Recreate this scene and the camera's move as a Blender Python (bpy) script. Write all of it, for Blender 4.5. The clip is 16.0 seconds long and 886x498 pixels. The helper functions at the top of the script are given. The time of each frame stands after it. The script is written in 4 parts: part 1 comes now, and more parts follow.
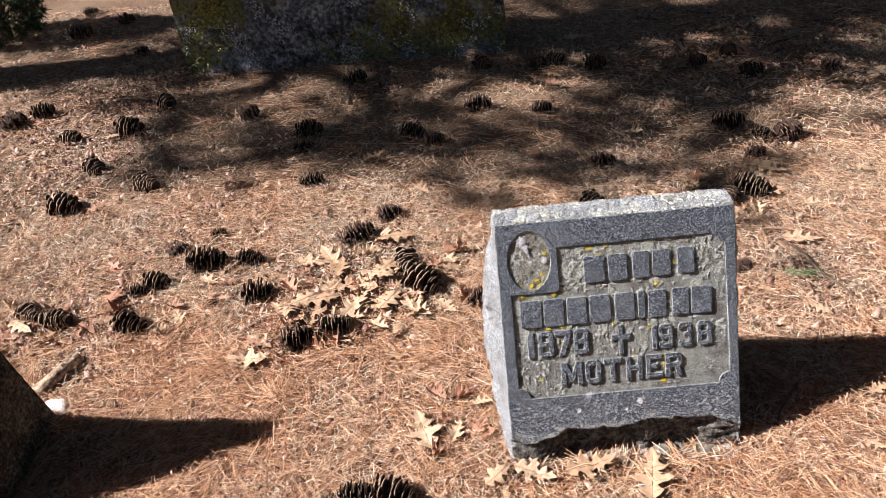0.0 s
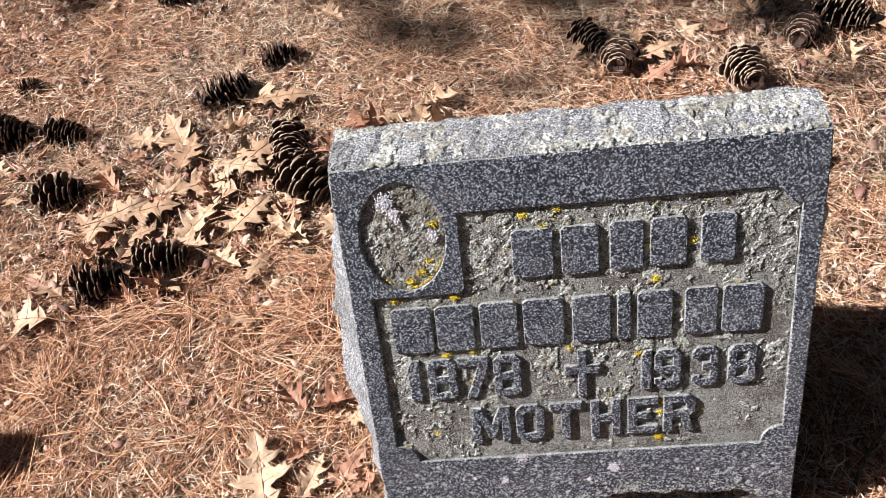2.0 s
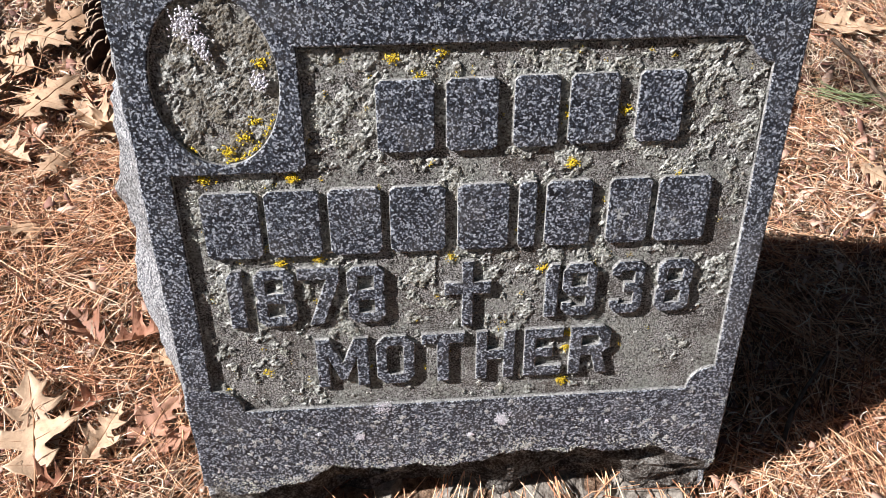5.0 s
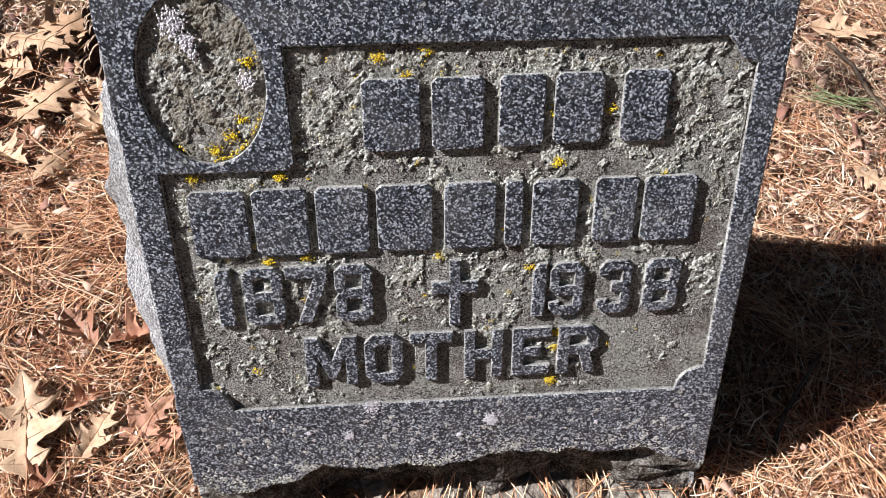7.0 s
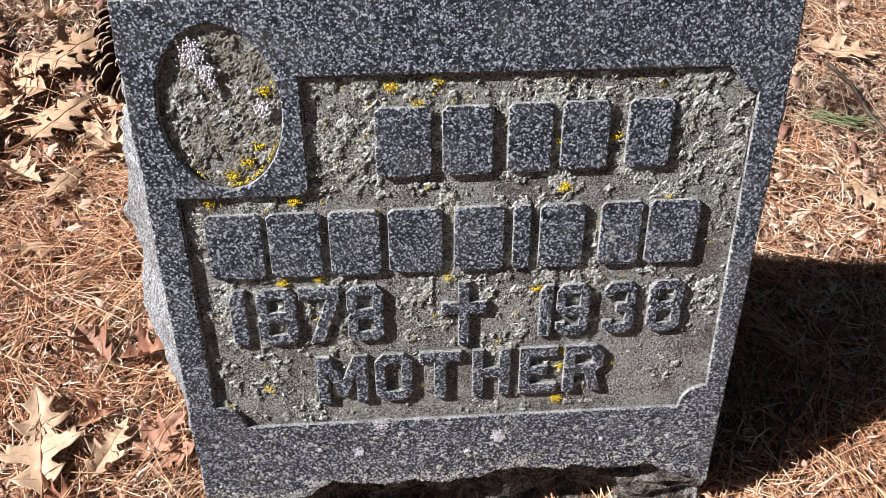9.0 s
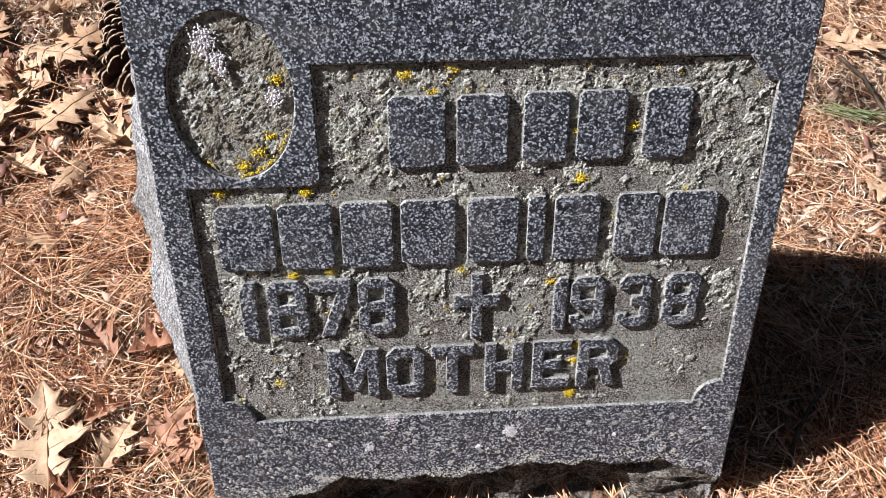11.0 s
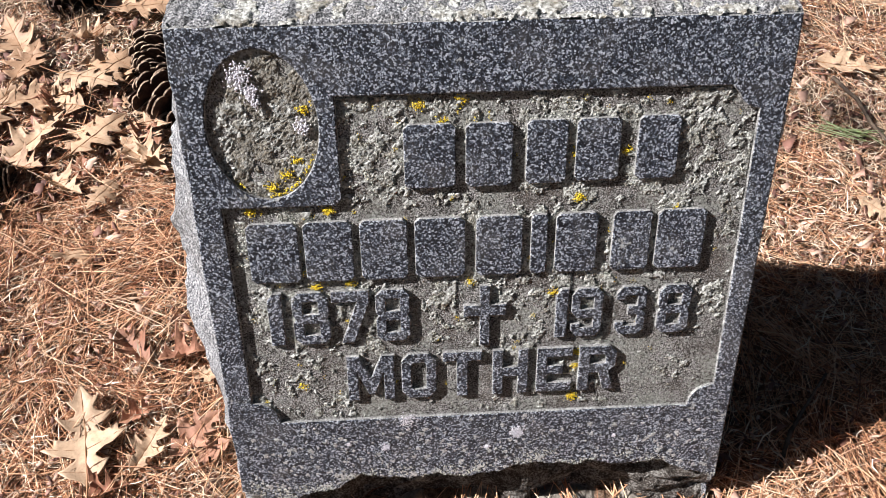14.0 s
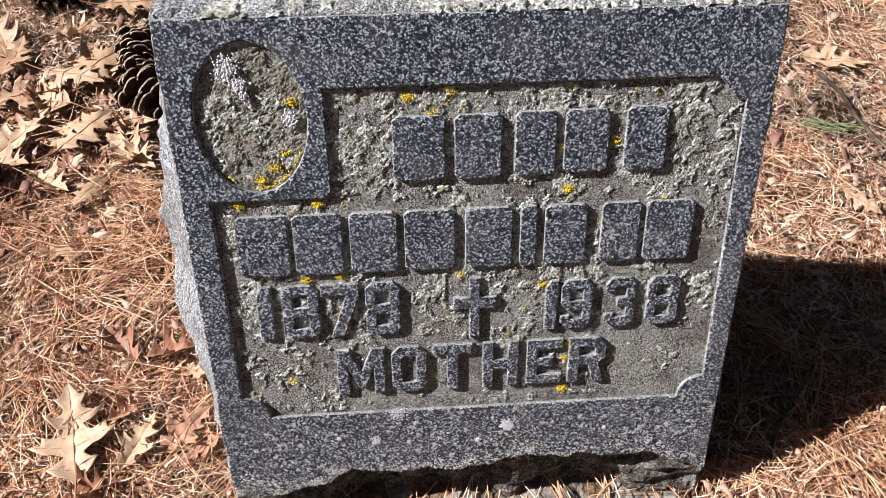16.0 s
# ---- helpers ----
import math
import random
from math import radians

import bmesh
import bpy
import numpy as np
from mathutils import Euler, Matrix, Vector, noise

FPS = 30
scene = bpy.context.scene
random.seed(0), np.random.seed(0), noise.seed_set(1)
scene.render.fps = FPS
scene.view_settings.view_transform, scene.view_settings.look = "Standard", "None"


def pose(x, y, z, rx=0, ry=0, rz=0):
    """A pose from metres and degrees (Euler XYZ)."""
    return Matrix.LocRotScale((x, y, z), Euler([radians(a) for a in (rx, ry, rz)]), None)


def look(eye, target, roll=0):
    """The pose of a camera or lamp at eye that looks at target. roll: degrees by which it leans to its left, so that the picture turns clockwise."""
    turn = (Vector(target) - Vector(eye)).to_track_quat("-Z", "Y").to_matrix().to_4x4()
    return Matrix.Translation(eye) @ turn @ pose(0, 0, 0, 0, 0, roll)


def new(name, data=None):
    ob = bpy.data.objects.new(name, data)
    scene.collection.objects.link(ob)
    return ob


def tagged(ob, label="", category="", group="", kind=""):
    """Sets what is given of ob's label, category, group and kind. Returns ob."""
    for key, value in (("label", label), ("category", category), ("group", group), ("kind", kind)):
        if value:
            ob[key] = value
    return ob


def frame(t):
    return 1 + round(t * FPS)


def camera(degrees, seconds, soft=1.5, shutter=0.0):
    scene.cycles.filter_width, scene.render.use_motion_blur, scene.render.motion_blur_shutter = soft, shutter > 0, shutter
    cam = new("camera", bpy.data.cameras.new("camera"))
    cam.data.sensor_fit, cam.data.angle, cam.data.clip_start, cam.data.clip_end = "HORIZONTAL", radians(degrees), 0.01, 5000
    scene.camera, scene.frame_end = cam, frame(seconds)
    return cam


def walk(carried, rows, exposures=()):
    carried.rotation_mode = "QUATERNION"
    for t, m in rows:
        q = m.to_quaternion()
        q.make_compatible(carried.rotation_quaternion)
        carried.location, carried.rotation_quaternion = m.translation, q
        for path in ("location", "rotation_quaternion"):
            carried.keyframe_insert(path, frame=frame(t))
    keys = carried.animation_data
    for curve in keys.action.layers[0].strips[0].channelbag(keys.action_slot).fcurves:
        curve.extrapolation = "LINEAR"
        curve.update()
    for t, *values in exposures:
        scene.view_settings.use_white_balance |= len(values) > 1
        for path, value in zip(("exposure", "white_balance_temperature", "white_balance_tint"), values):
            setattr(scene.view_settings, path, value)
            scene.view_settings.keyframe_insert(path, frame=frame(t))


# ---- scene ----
cam = camera(58.6, 16.0, 0.7)
PATH = [
    (0, (0.065, 0.013, 1.398), (-0.029, 1.659, 0.265), -5.8),
    (0.5, (0.144, 0.361, 1.29), (0.001, 1.877, -0.007), -5.9),
    (1, (0.17, 0.601, 1.255), (-0.023, 1.987, -0.175), -9.0),
    (1.5, (0.252, 0.707, 1.189), (0.017, 2.025, -0.297), -11.3),
    (2, (0.293, 0.827, 1.055), (0.085, 2.086, -0.485), -9.9),
    (2.5, (0.275, 0.939, 0.885), (0.153, 2.147, -0.704), -6.7),
    (3, (0.256, 0.964, 0.823), (0.235, 2.146, -0.791), -1.8),
    (3.5, (0.281, 0.947, 0.81), (0.336, 2.114, -0.813), 1.6),
    (4, (0.293, 0.932, 0.815), (0.371, 2.1, -0.807), 2.4),
    (6.5, (0.315, 0.923, 0.813), (0.397, 2.116, -0.79), 3.0),
    (7, (0.317, 0.919, 0.813), (0.388, 2.113, -0.79), 2.4),
    (7.5, (0.316, 0.918, 0.818), (0.38, 2.116, -0.782), 2.0),
    (8, (0.311, 0.916, 0.825), (0.376, 2.123, -0.769), 2.0),
    (8.5, (0.31, 0.917, 0.834), (0.381, 2.129, -0.755), 2.4),
    (11, (0.3, 0.92, 0.822), (0.365, 2.128, -0.771), 2.3),
    (11.5, (0.299, 0.927, 0.821), (0.36, 2.134, -0.773), 2.4),
    (12, (0.297, 0.919, 0.833), (0.357, 2.123, -0.763), 2.5),
    (12.5, (0.303, 0.901, 0.85), (0.359, 2.113, -0.74), 2.4),
    (13, (0.302, 0.886, 0.872), (0.345, 2.117, -0.704), 1.6),
    (13.5, (0.302, 0.884, 0.87), (0.342, 2.122, -0.7), 1.2),
    (14, (0.299, 0.884, 0.869), (0.335, 2.12, -0.703), 1.1),
    (14.5, (0.303, 0.88, 0.869), (0.344, 2.114, -0.705), 1.3),
    (15, (0.303, 0.877, 0.866), (0.35, 2.109, -0.71), 1.5),
    (15.5, (0.299, 0.873, 0.866), (0.355, 2.108, -0.706), 1.7),
    (16, (0.298, 0.879, 0.865), (0.363, 2.114, -0.707), 1.8),
]
# the picture darkens a little as the pale ground leaves it
walk(cam, [(t, look(eye, target, roll)) for t, eye, target, roll in PATH], [(0, 1.28, 6500, 10), (1.5, 1.26, 6500, 10), (2.5, 1.1, 6500, 10), (16, 1.1, 6500, 10)])

# ---- world and sun ----
SUN_WAY = Vector((1.206, 0.0676, -1.0)).normalized()
world = bpy.data.worlds.new("sky")
scene.world = world
world.use_nodes = True
wn = world.node_tree
sky = wn.nodes.new("ShaderNodeTexSky")
sky.sky_type, sky.sun_disc = "NISHITA", False
sky.sun_elevation, sky.sun_rotation = radians(39.6), radians(266.8)
wn.links.new(sky.outputs[0], wn.nodes["Background"].inputs[0])
wn.nodes["Background"].inputs[1].default_value = 0.0122
sun = new("sun", bpy.data.lights.new("sun", "SUN"))
sun.data.energy, sun.data.angle, sun.data.color = 5.0, radians(0.53), (1.0, 0.962, 0.985)
sun.matrix_world = Matrix.Translation((-8, 1, 10)) @ SUN_WAY.to_track_quat("-Z", "Y").to_matrix().to_4x4()


# ---- materials ----
class Mat:
    """A small wrapper to write node materials in few lines."""

    def __init__(self, name, rough=0.8, spec=0.3):
        self.m = bpy.data.materials.new(name)
        self.m.use_nodes = True
        self.t = self.m.node_tree
        self.b = self.t.nodes["Principled BSDF"]
        self.b.inputs["Roughness"].default_value = rough
        self.b.inputs["Specular IOR Level"].default_value = spec
        self.co = self.t.nodes.new("ShaderNodeTexCoord").outputs["Object"]

    def link(self, a, b):
        self.t.links.new(a, b)

    def noise(self, scale, detail=3, rough=0.55, dist=0.0, co=None):
        n = self.t.nodes.new("ShaderNodeTexNoise")
        n.inputs["Scale"].default_value, n.inputs["Detail"].default_value = scale, detail
        n.inputs["Roughness"].default_value, n.inputs["Distortion"].default_value = rough, dist
        self.link(co or self.co, n.inputs["Vector"])
        return n.outputs["Fac"]

    def cells(self, scale, what="Color"):
        n = self.t.nodes.new("ShaderNodeTexVoronoi")
        n.inputs["Scale"].default_value = scale
        self.link(self.co, n.inputs["Vector"])
        if what == "Distance":
            return n.outputs["Distance"]
        s = self.t.nodes.new("ShaderNodeSeparateColor")
        self.link(n.outputs["Color"], s.inputs[0])
        return s.outputs[0]

    def ramp(self, fac, *stops):
        r = self.t.nodes.new("ShaderNodeValToRGB")
        e = r.color_ramp.elements
        while len(e) < len(stops):
            e.new(0.5)
        for el, (p, c) in zip(e, stops):
            el.position = p
            el.color = (*c, 1) if hasattr(c, "__len__") else (c, c, c, 1)
        self.link(fac, r.inputs[0])
        return r.outputs[0]

    def mix(self, fac, a, b, how="MIX"):
        n = self.t.nodes.new("ShaderNodeMix")
        n.data_type, n.blend_type = "RGBA", how
        for sock, v in ((n.inputs[0], fac), (n.inputs[6], a), (n.inputs[7], b)):
            if isinstance(v, (int, float)):
                sock.default_value = v
            elif isinstance(v, tuple):
                sock.default_value = (*v, 1)
            else:
                self.link(v, sock)
        return n.outputs[2]

    def add(self, a, b, k=1.0):
        n = self.t.nodes.new("ShaderNodeMath")
        n.operation = "MULTIPLY_ADD"
        self.link(b, n.inputs[0])
        n.inputs[1].default_value = k
        self.link(a, n.inputs[2])
        return n.outputs[0]

    def times(self, a, k):
        n = self.t.nodes.new("ShaderNodeMath")
        n.operation = "MULTIPLY"
        self.link(a, n.inputs[0])
        n.inputs[1].default_value = k
        return n.outputs[0]

    def island(self):
        return self.t.nodes.new("ShaderNodeNewGeometry").outputs["Random Per Island"]

    def own(self):
        return self.t.nodes.new("ShaderNodeObjectInfo").outputs["Random"]

    def done(self, color, bump=None, dist=0.001, strength=1.0, rough=None):
        if isinstance(color, tuple):
            self.b.inputs["Base Color"].default_value = (*color, 1)
        else:
            self.link(color, self.b.inputs["Base Color"])
        if bump is not None:
            n = self.t.nodes.new("ShaderNodeBump")
            n.inputs["Distance"].default_value, n.inputs["Strength"].default_value = dist, strength
            self.link(bump, n.inputs["Height"])
            self.link(n.outputs[0], self.b.inputs["Normal"])
        if rough is not None:
            self.link(rough, self.b.inputs["Roughness"])
        return self.m


def granite_polished():
    m = Mat("granite_polished", 0.42, 0.5)
    grain = m.add(m.times(m.cells(720), 0.54), m.cells(1400), 0.18)
    grain = m.add(grain, m.noise(300, 3, 0.6), 0.3)
    c = m.ramp(grain, (0.36, (0.003, 0.004, 0.007)), (0.5, (0.016, 0.022, 0.033)), (0.63, (0.1, 0.12, 0.155)), (0.78, (0.56, 0.6, 0.65)))
    dust = m.ramp(m.noise(22, 5, 0.7), (0.5, 0.0), (0.72, 0.3))
    c = m.mix(dust, c, (0.2, 0.19, 0.18))
    crust = m.ramp(m.add(m.noise(90, 4, 0.7), m.noise(9, 2), 0.5), (0.92, 0.0), (0.97, 0.85))
    c = m.mix(crust, c, (0.45, 0.46, 0.43))
    return m.done(c, m.noise(700, 2), 0.0008, 0.45, m.ramp(m.noise(60), (0.3, 0.34), (0.7, 0.6)))


def granite_cut():
    """The walls of the cut lettering: bruised, pale and never polished."""
    m = Mat("granite_cut_edge", 0.85, 0.25)
    c = m.ramp(m.add(m.noise(520, 3, 0.7), m.noise(60, 4), 0.5), (0.55, (0.07, 0.07, 0.065)), (0.75, (0.24, 0.24, 0.23)), (0.95, (0.5, 0.5, 0.47)))
    return m.done(c, m.noise(600, 3, 0.7), 0.002, 0.8)


def lichen_sheet(name, low, high):
    m = Mat(name, 0.95, 0.1)
    tone = m.add(m.times(m.cells(520), 0.45), m.noise(260, 4, 0.7), 0.7)
    c = m.ramp(tone, (0.32, (0.13, 0.13, 0.115)), (0.52, (0.38, 0.385, 0.35)), (0.75, (0.68, 0.69, 0.64)))
    brown = m.ramp(m.noise(46, 4, 0.65), (low, 0.0), (high, 0.7))
    c = m.mix(brown, c, m.ramp(m.noise(420, 3), (0.35, (0.06, 0.048, 0.034)), (0.65, (0.27, 0.23, 0.16))))
    return m.done(c, m.add(m.noise(1100, 3, 0.7), m.noise(400, 3), 0.8), 0.0016, 0.9)


def granite_blasted():
    m = Mat("granite_sandblasted", 0.85, 0.25)
    c = m.ramp(m.add(m.noise(760, 2, 0.6), m.noise(60, 4), 0.3), (0.5, (0.014, 0.013, 0.011)), (0.62, (0.13, 0.122, 0.11)), (0.77, (0.5, 0.49, 0.47)))
    stain = m.ramp(m.noise(14, 5, 0.65), (0.45, 0.0), (0.65, 0.6))
    c = m.mix(stain, c, m.ramp(m.noise(500, 2), (0.35, (0.03, 0.024, 0.02)), (0.65, (0.19, 0.155, 0.125))))
    crust = m.ramp(m.add(m.noise(210, 5, 0.75), m.noise(20, 3), 0.8), (0.9, 0.0), (0.98, 0.8))
    c = m.mix(crust, c, m.ramp(m.noise(420, 3), (0.35, (0.14, 0.14, 0.12)), (0.65, (0.46, 0.47, 0.42))))
    return m.done(c, m.add(m.noise(480, 3, 0.7), m.noise(170, 4), 0.8), 0.0045, 1.0)


def granite_rough():
    m = Mat("granite_rock_pitched", 0.8, 0.3)
    c = m.ramp(m.add(m.noise(620, 2, 0.6), m.noise(250, 2), 0.3), (0.52, (0.045, 0.048, 0.054)), (0.65, (0.25, 0.26, 0.27)), (0.8, (0.6, 0.6, 0.59)))
    dirt = m.ramp(m.noise(16, 5, 0.7), (0.45, 0.0), (0.68, 0.6))
    c = m.mix(dirt, c, (0.1, 0.09, 0.075))
    return m.done(c, m.add(m.noise(300, 4, 0.7), m.noise(60, 4), 1.5), 0.004, 0.9)


def granite_rim_shaded():
    # Brown fracture stain; the undercut's shade is also put into this darker colour.
    m = Mat("granite_broken_rim_shaded", 0.9, 0.2)
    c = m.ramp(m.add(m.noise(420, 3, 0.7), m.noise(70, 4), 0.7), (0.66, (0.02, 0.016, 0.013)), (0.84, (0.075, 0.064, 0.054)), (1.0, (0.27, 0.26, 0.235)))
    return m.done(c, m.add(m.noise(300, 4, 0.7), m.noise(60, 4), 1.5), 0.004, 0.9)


def lichen(name, dark, pale, patchy=False):
    m = Mat(name, 0.95, 0.1)
    c = m.mix(m.ramp(m.add(m.island(), m.noise(500, 3), 0.6), (0.2, 0.0), (1.1, 1.0)), dark, pale)
    if patchy:
        c = m.mix(m.ramp(m.noise(48, 4, 0.6), (0.45, 0.0), (0.68, 0.6)), c, m.ramp(m.island(), (0.2, (0.03, 0.024, 0.017)), (0.9, (0.2, 0.17, 0.11))))
    return m.done(c, m.noise(900, 2), 0.001, 0.6)


def slab_mossy():
    m = Mat("slab_mossy", 0.9, 0.2)
    tone = m.add(m.times(m.noise(46, 6, 0.72), 0.75), m.noise(7, 4, 0.6), 0.4)
    c = m.ramp(tone, (0.45, (0.016, 0.02, 0.022)), (0.56, (0.11, 0.125, 0.14)), (0.66, (0.4, 0.44, 0.5)), (0.76, (0.78, 0.82, 0.86)))
    violet = m.ramp(m.noise(4.5, 4, 0.6), (0.5, 0.0), (0.62, 0.6))
    c = m.mix(violet, c, m.ramp(m.noise(70, 5, 0.7), (0.42, (0.03, 0.036, 0.055)), (0.62, (0.3, 0.33, 0.48))))
    moss = m.ramp(m.noise(3.2, 5, 0.6, 0.4), (0.48, 0.0), (0.58, 0.8))
    c = m.mix(moss, c, m.ramp(m.noise(60, 4, 0.7), (0.36, (0.03, 0.04, 0.014)), (0.64, (0.3, 0.28, 0.08))))
    return m.done(c, m.add(m.noise(120, 5, 0.75), m.noise(20, 3), 1.5), 0.008, 1.0)


def shaded_stone():
    # Dark brown stone with the shade of its unlit side put into the colour.
    m = Mat("shaded_dark_stone", 0.95, 0.15)
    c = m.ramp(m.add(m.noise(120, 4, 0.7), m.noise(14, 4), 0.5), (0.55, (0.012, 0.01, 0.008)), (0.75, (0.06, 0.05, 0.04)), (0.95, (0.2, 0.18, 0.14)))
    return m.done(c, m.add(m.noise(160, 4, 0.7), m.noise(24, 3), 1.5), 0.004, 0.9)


def soil():
    m = Mat("needle_duff", 0.95, 0.1)
    c = m.ramp(m.noise(120, 5, 0.75), (0.36, (0.02, 0.012, 0.009)), (0.5, (0.14, 0.076, 0.046)), (0.68, (0.5, 0.32, 0.205)))
    straw = m.ramp(m.noise(2.2, 4, 0.6), (0.3, 0.1), (0.72, 0.85))
    c = m.mix(straw, c, m.ramp(m.noise(160, 5, 0.75), (0.36, (0.035, 0.022, 0.015)), (0.5, (0.28, 0.185, 0.12)), (0.68, (0.76, 0.6, 0.44))))
    return m.done(c, m.add(m.noise(240, 4, 0.8), m.noise(50, 3), 1.5), 0.008, 1.0)


def litter(name, *stops, rough=0.7):
    m = Mat(name, rough, 0.3)
    c = m.ramp(m.island(), *stops)
    c = m.mix(m.ramp(m.noise(60, 3), (0.3, 0.3), (0.6, 0.0)), c, (0.1, 0.05, 0.03))
    return m.done(c)


def leaf_mat(name, a, b, c3):
    m = Mat(name, 0.6, 0.35)
    c = m.ramp(m.own(), (0.0, a), (0.5, b), (1.0, c3))
    c = m.mix(m.ramp(m.noise(55, 4, 0.65), (0.42, 0.0), (0.72, 0.55)), c, (0.2, 0.11, 0.06))
    c = m.mix(m.ramp(m.noise(240, 2), (0.6, 0.0), (0.75, 0.35)), c, (0.1, 0.05, 0.03))
    return m.done(c, m.noise(140, 4, 0.7), 0.0015, 0.6)


POLISHED, BLASTED, ROUGH, RIM_SHADED = granite_polished(), granite_blasted(), granite_rough(), granite_rim_shaded()
CUT, SHEET_TOP = granite_cut(), lichen_sheet("lichen_sheet_top", 0.42, 0.62)
SHEET, SHEET_BROWN = lichen_sheet("lichen_sheet", 0.5, 0.66), lichen_sheet("lichen_sheet_brown", 0.28, 0.5)
LICHEN_GREY = lichen("lichen_grey", (0.1, 0.1, 0.08), (0.6, 0.61, 0.53), True)
LICHEN_WHITE = lichen("lichen_white", (0.34, 0.33, 0.35), (0.74, 0.72, 0.76))
LICHEN_FLAT = lichen("lichen_flat", (0.12, 0.12, 0.115), (0.46, 0.46, 0.44))
LICHEN_GOLD = lichen("lichen_gold", (0.5, 0.33, 0.01), (0.8, 0.62, 0.06))
MOSSY, SOIL, SHADED_STONE = slab_mossy(), soil(), shaded_stone()
MOSS = lichen("moss", (0.08, 0.1, 0.03), (0.42, 0.39, 0.1))
LICHEN_BLUE = lichen("lichen_blue", (0.18, 0.21, 0.26), (0.76, 0.8, 0.86))
NEEDLE = litter("dry_needles", (0.0, (0.13, 0.042, 0.018)), (0.35, (0.52, 0.25, 0.132)), (0.7, (0.85, 0.51, 0.295)), (1.0, (0.93, 0.71, 0.5)))
STRAW = litter("dry_grass", (0.0, (0.17, 0.105, 0.068)), (0.35, (0.5, 0.36, 0.245)), (0.7, (0.78, 0.63, 0.46)), (1.0, (0.92, 0.83, 0.66)))
GREY_STRAW = litter("mossy_grass", (0.0, (0.14, 0.11, 0.06)), (0.5, (0.46, 0.4, 0.24)), (1.0, (0.76, 0.7, 0.48)))
CRUMB = litter("leaf_crumbs", (0.0, (0.07, 0.03, 0.024)), (0.5, (0.3, 0.155, 0.115)), (1.0, (0.62, 0.44, 0.33)))
LEAF_TAN = leaf_mat("oak_leaf_tan", (0.38, 0.235, 0.14), (0.49, 0.33, 0.205), (0.57, 0.41, 0.27))
LEAF_RUST = leaf_mat("oak_leaf_rust", (0.2, 0.085, 0.05), (0.34, 0.16, 0.095), (0.45, 0.24, 0.16))
STEM = Mat("leaf_stem").done((0.32, 0.18, 0.095))


def cone_mats():
    d = Mat("cone_scale", 0.7, 0.3)
    dark = d.done(d.ramp(d.noise(160, 3), (0.3, (0.014, 0.008, 0.006)), (0.7, (0.075, 0.038, 0.026))))
    p = Mat("cone_tip", 0.75, 0.25)
    pale = p.done(p.ramp(p.noise(220, 3), (0.35, (0.12, 0.075, 0.05)), (0.65, (0.56, 0.42, 0.3))))
    return dark, pale


CONE_DARK, CONE_PALE = cone_mats()


def bark():
    m = Mat("bark", 0.9, 0.15)
    return m.done(m.ramp(m.noise(30, 5, 0.7), (0.35, (0.03, 0.022, 0.018)), (0.65, (0.2, 0.15, 0.11))), m.noise(40, 4), 0.01, 1.0)


BARK = bark()
EVERGREEN = litter("evergreen", (0.0, (0.02, 0.035, 0.015)), (1.0, (0.06, 0.1, 0.035)))
GREEN_BLADE = litter("green_needles", (0.0, (0.24, 0.36, 0.13)), (1.0, (0.6, 0.68, 0.42)))


def cement():
    m = Mat("old_cement", 0.9, 0.2)
    return m.done(m.ramp(m.noise(130, 5, 0.75), (0.3, (0.09, 0.075, 0.06)), (0.6, (0.28, 0.255, 0.215)), (0.75, (0.5, 0.47, 0.41))), m.noise(200, 4), 0.004, 0.8)


CEMENT = cement()


def pale_woods():
    m = Mat("pale_chip", 0.8, 0.3)
    chip = m.done(m.ramp(m.noise(60, 4, 0.7), (0.35, (0.5, 0.47, 0.44)), (0.65, (0.8, 0.77, 0.74))), m.noise(120, 3), 0.002, 0.6)
    b = Mat("dry_bark", 0.9, 0.15)
    bark_dry = b.done(b.ramp(b.noise(55, 5, 0.7), (0.35, (0.1, 0.06, 0.04)), (0.52, (0.36, 0.25, 0.17)), (0.68, (0.68, 0.54, 0.41))), b.noise(70, 4), 0.008, 1.0)
    return chip, bark_dry


PALE_CHIP, DRY_BARK = pale_woods()


# ---- mesh helpers ----
def link_mesh(name, me, material, parent=None, label="", at=None):
    for mt in material if isinstance(material, tuple) else (material,):
        me.materials.append(mt)
    ob = new(name, me)
    if parent is not None:
        ob.parent = parent
    if at is not None:
        ob.matrix_basis = at
    if label:
        ob["label"] = label
    return ob


def mesh_of(verts, faces, smooth=False):
    me = bpy.data.meshes.new("mesh")
    me.from_pydata([tuple(v) for v in verts], [], [tuple(f) for f in faces])
    me.validate()
    if smooth:
        me.polygons.foreach_set("use_smooth", [True] * len(me.polygons))
    me.update()
    return me


def tri_mesh(verts, tris):
    """A mesh from big arrays of places and triangles."""
    me = bpy.data.meshes.new("mesh")
    me.vertices.add(len(verts))
    me.vertices.foreach_set("co", np.asarray(verts, np.float32).ravel())
    me.loops.add(len(tris) * 3)
    me.loops.foreach_set("vertex_index", np.asarray(tris, np.int32).ravel())
    me.polygons.add(len(tris))
    me.polygons.foreach_set("loop_start", np.arange(0, len(tris) * 3, 3, dtype=np.int32))
    me.update(calc_edges=True)
    return me


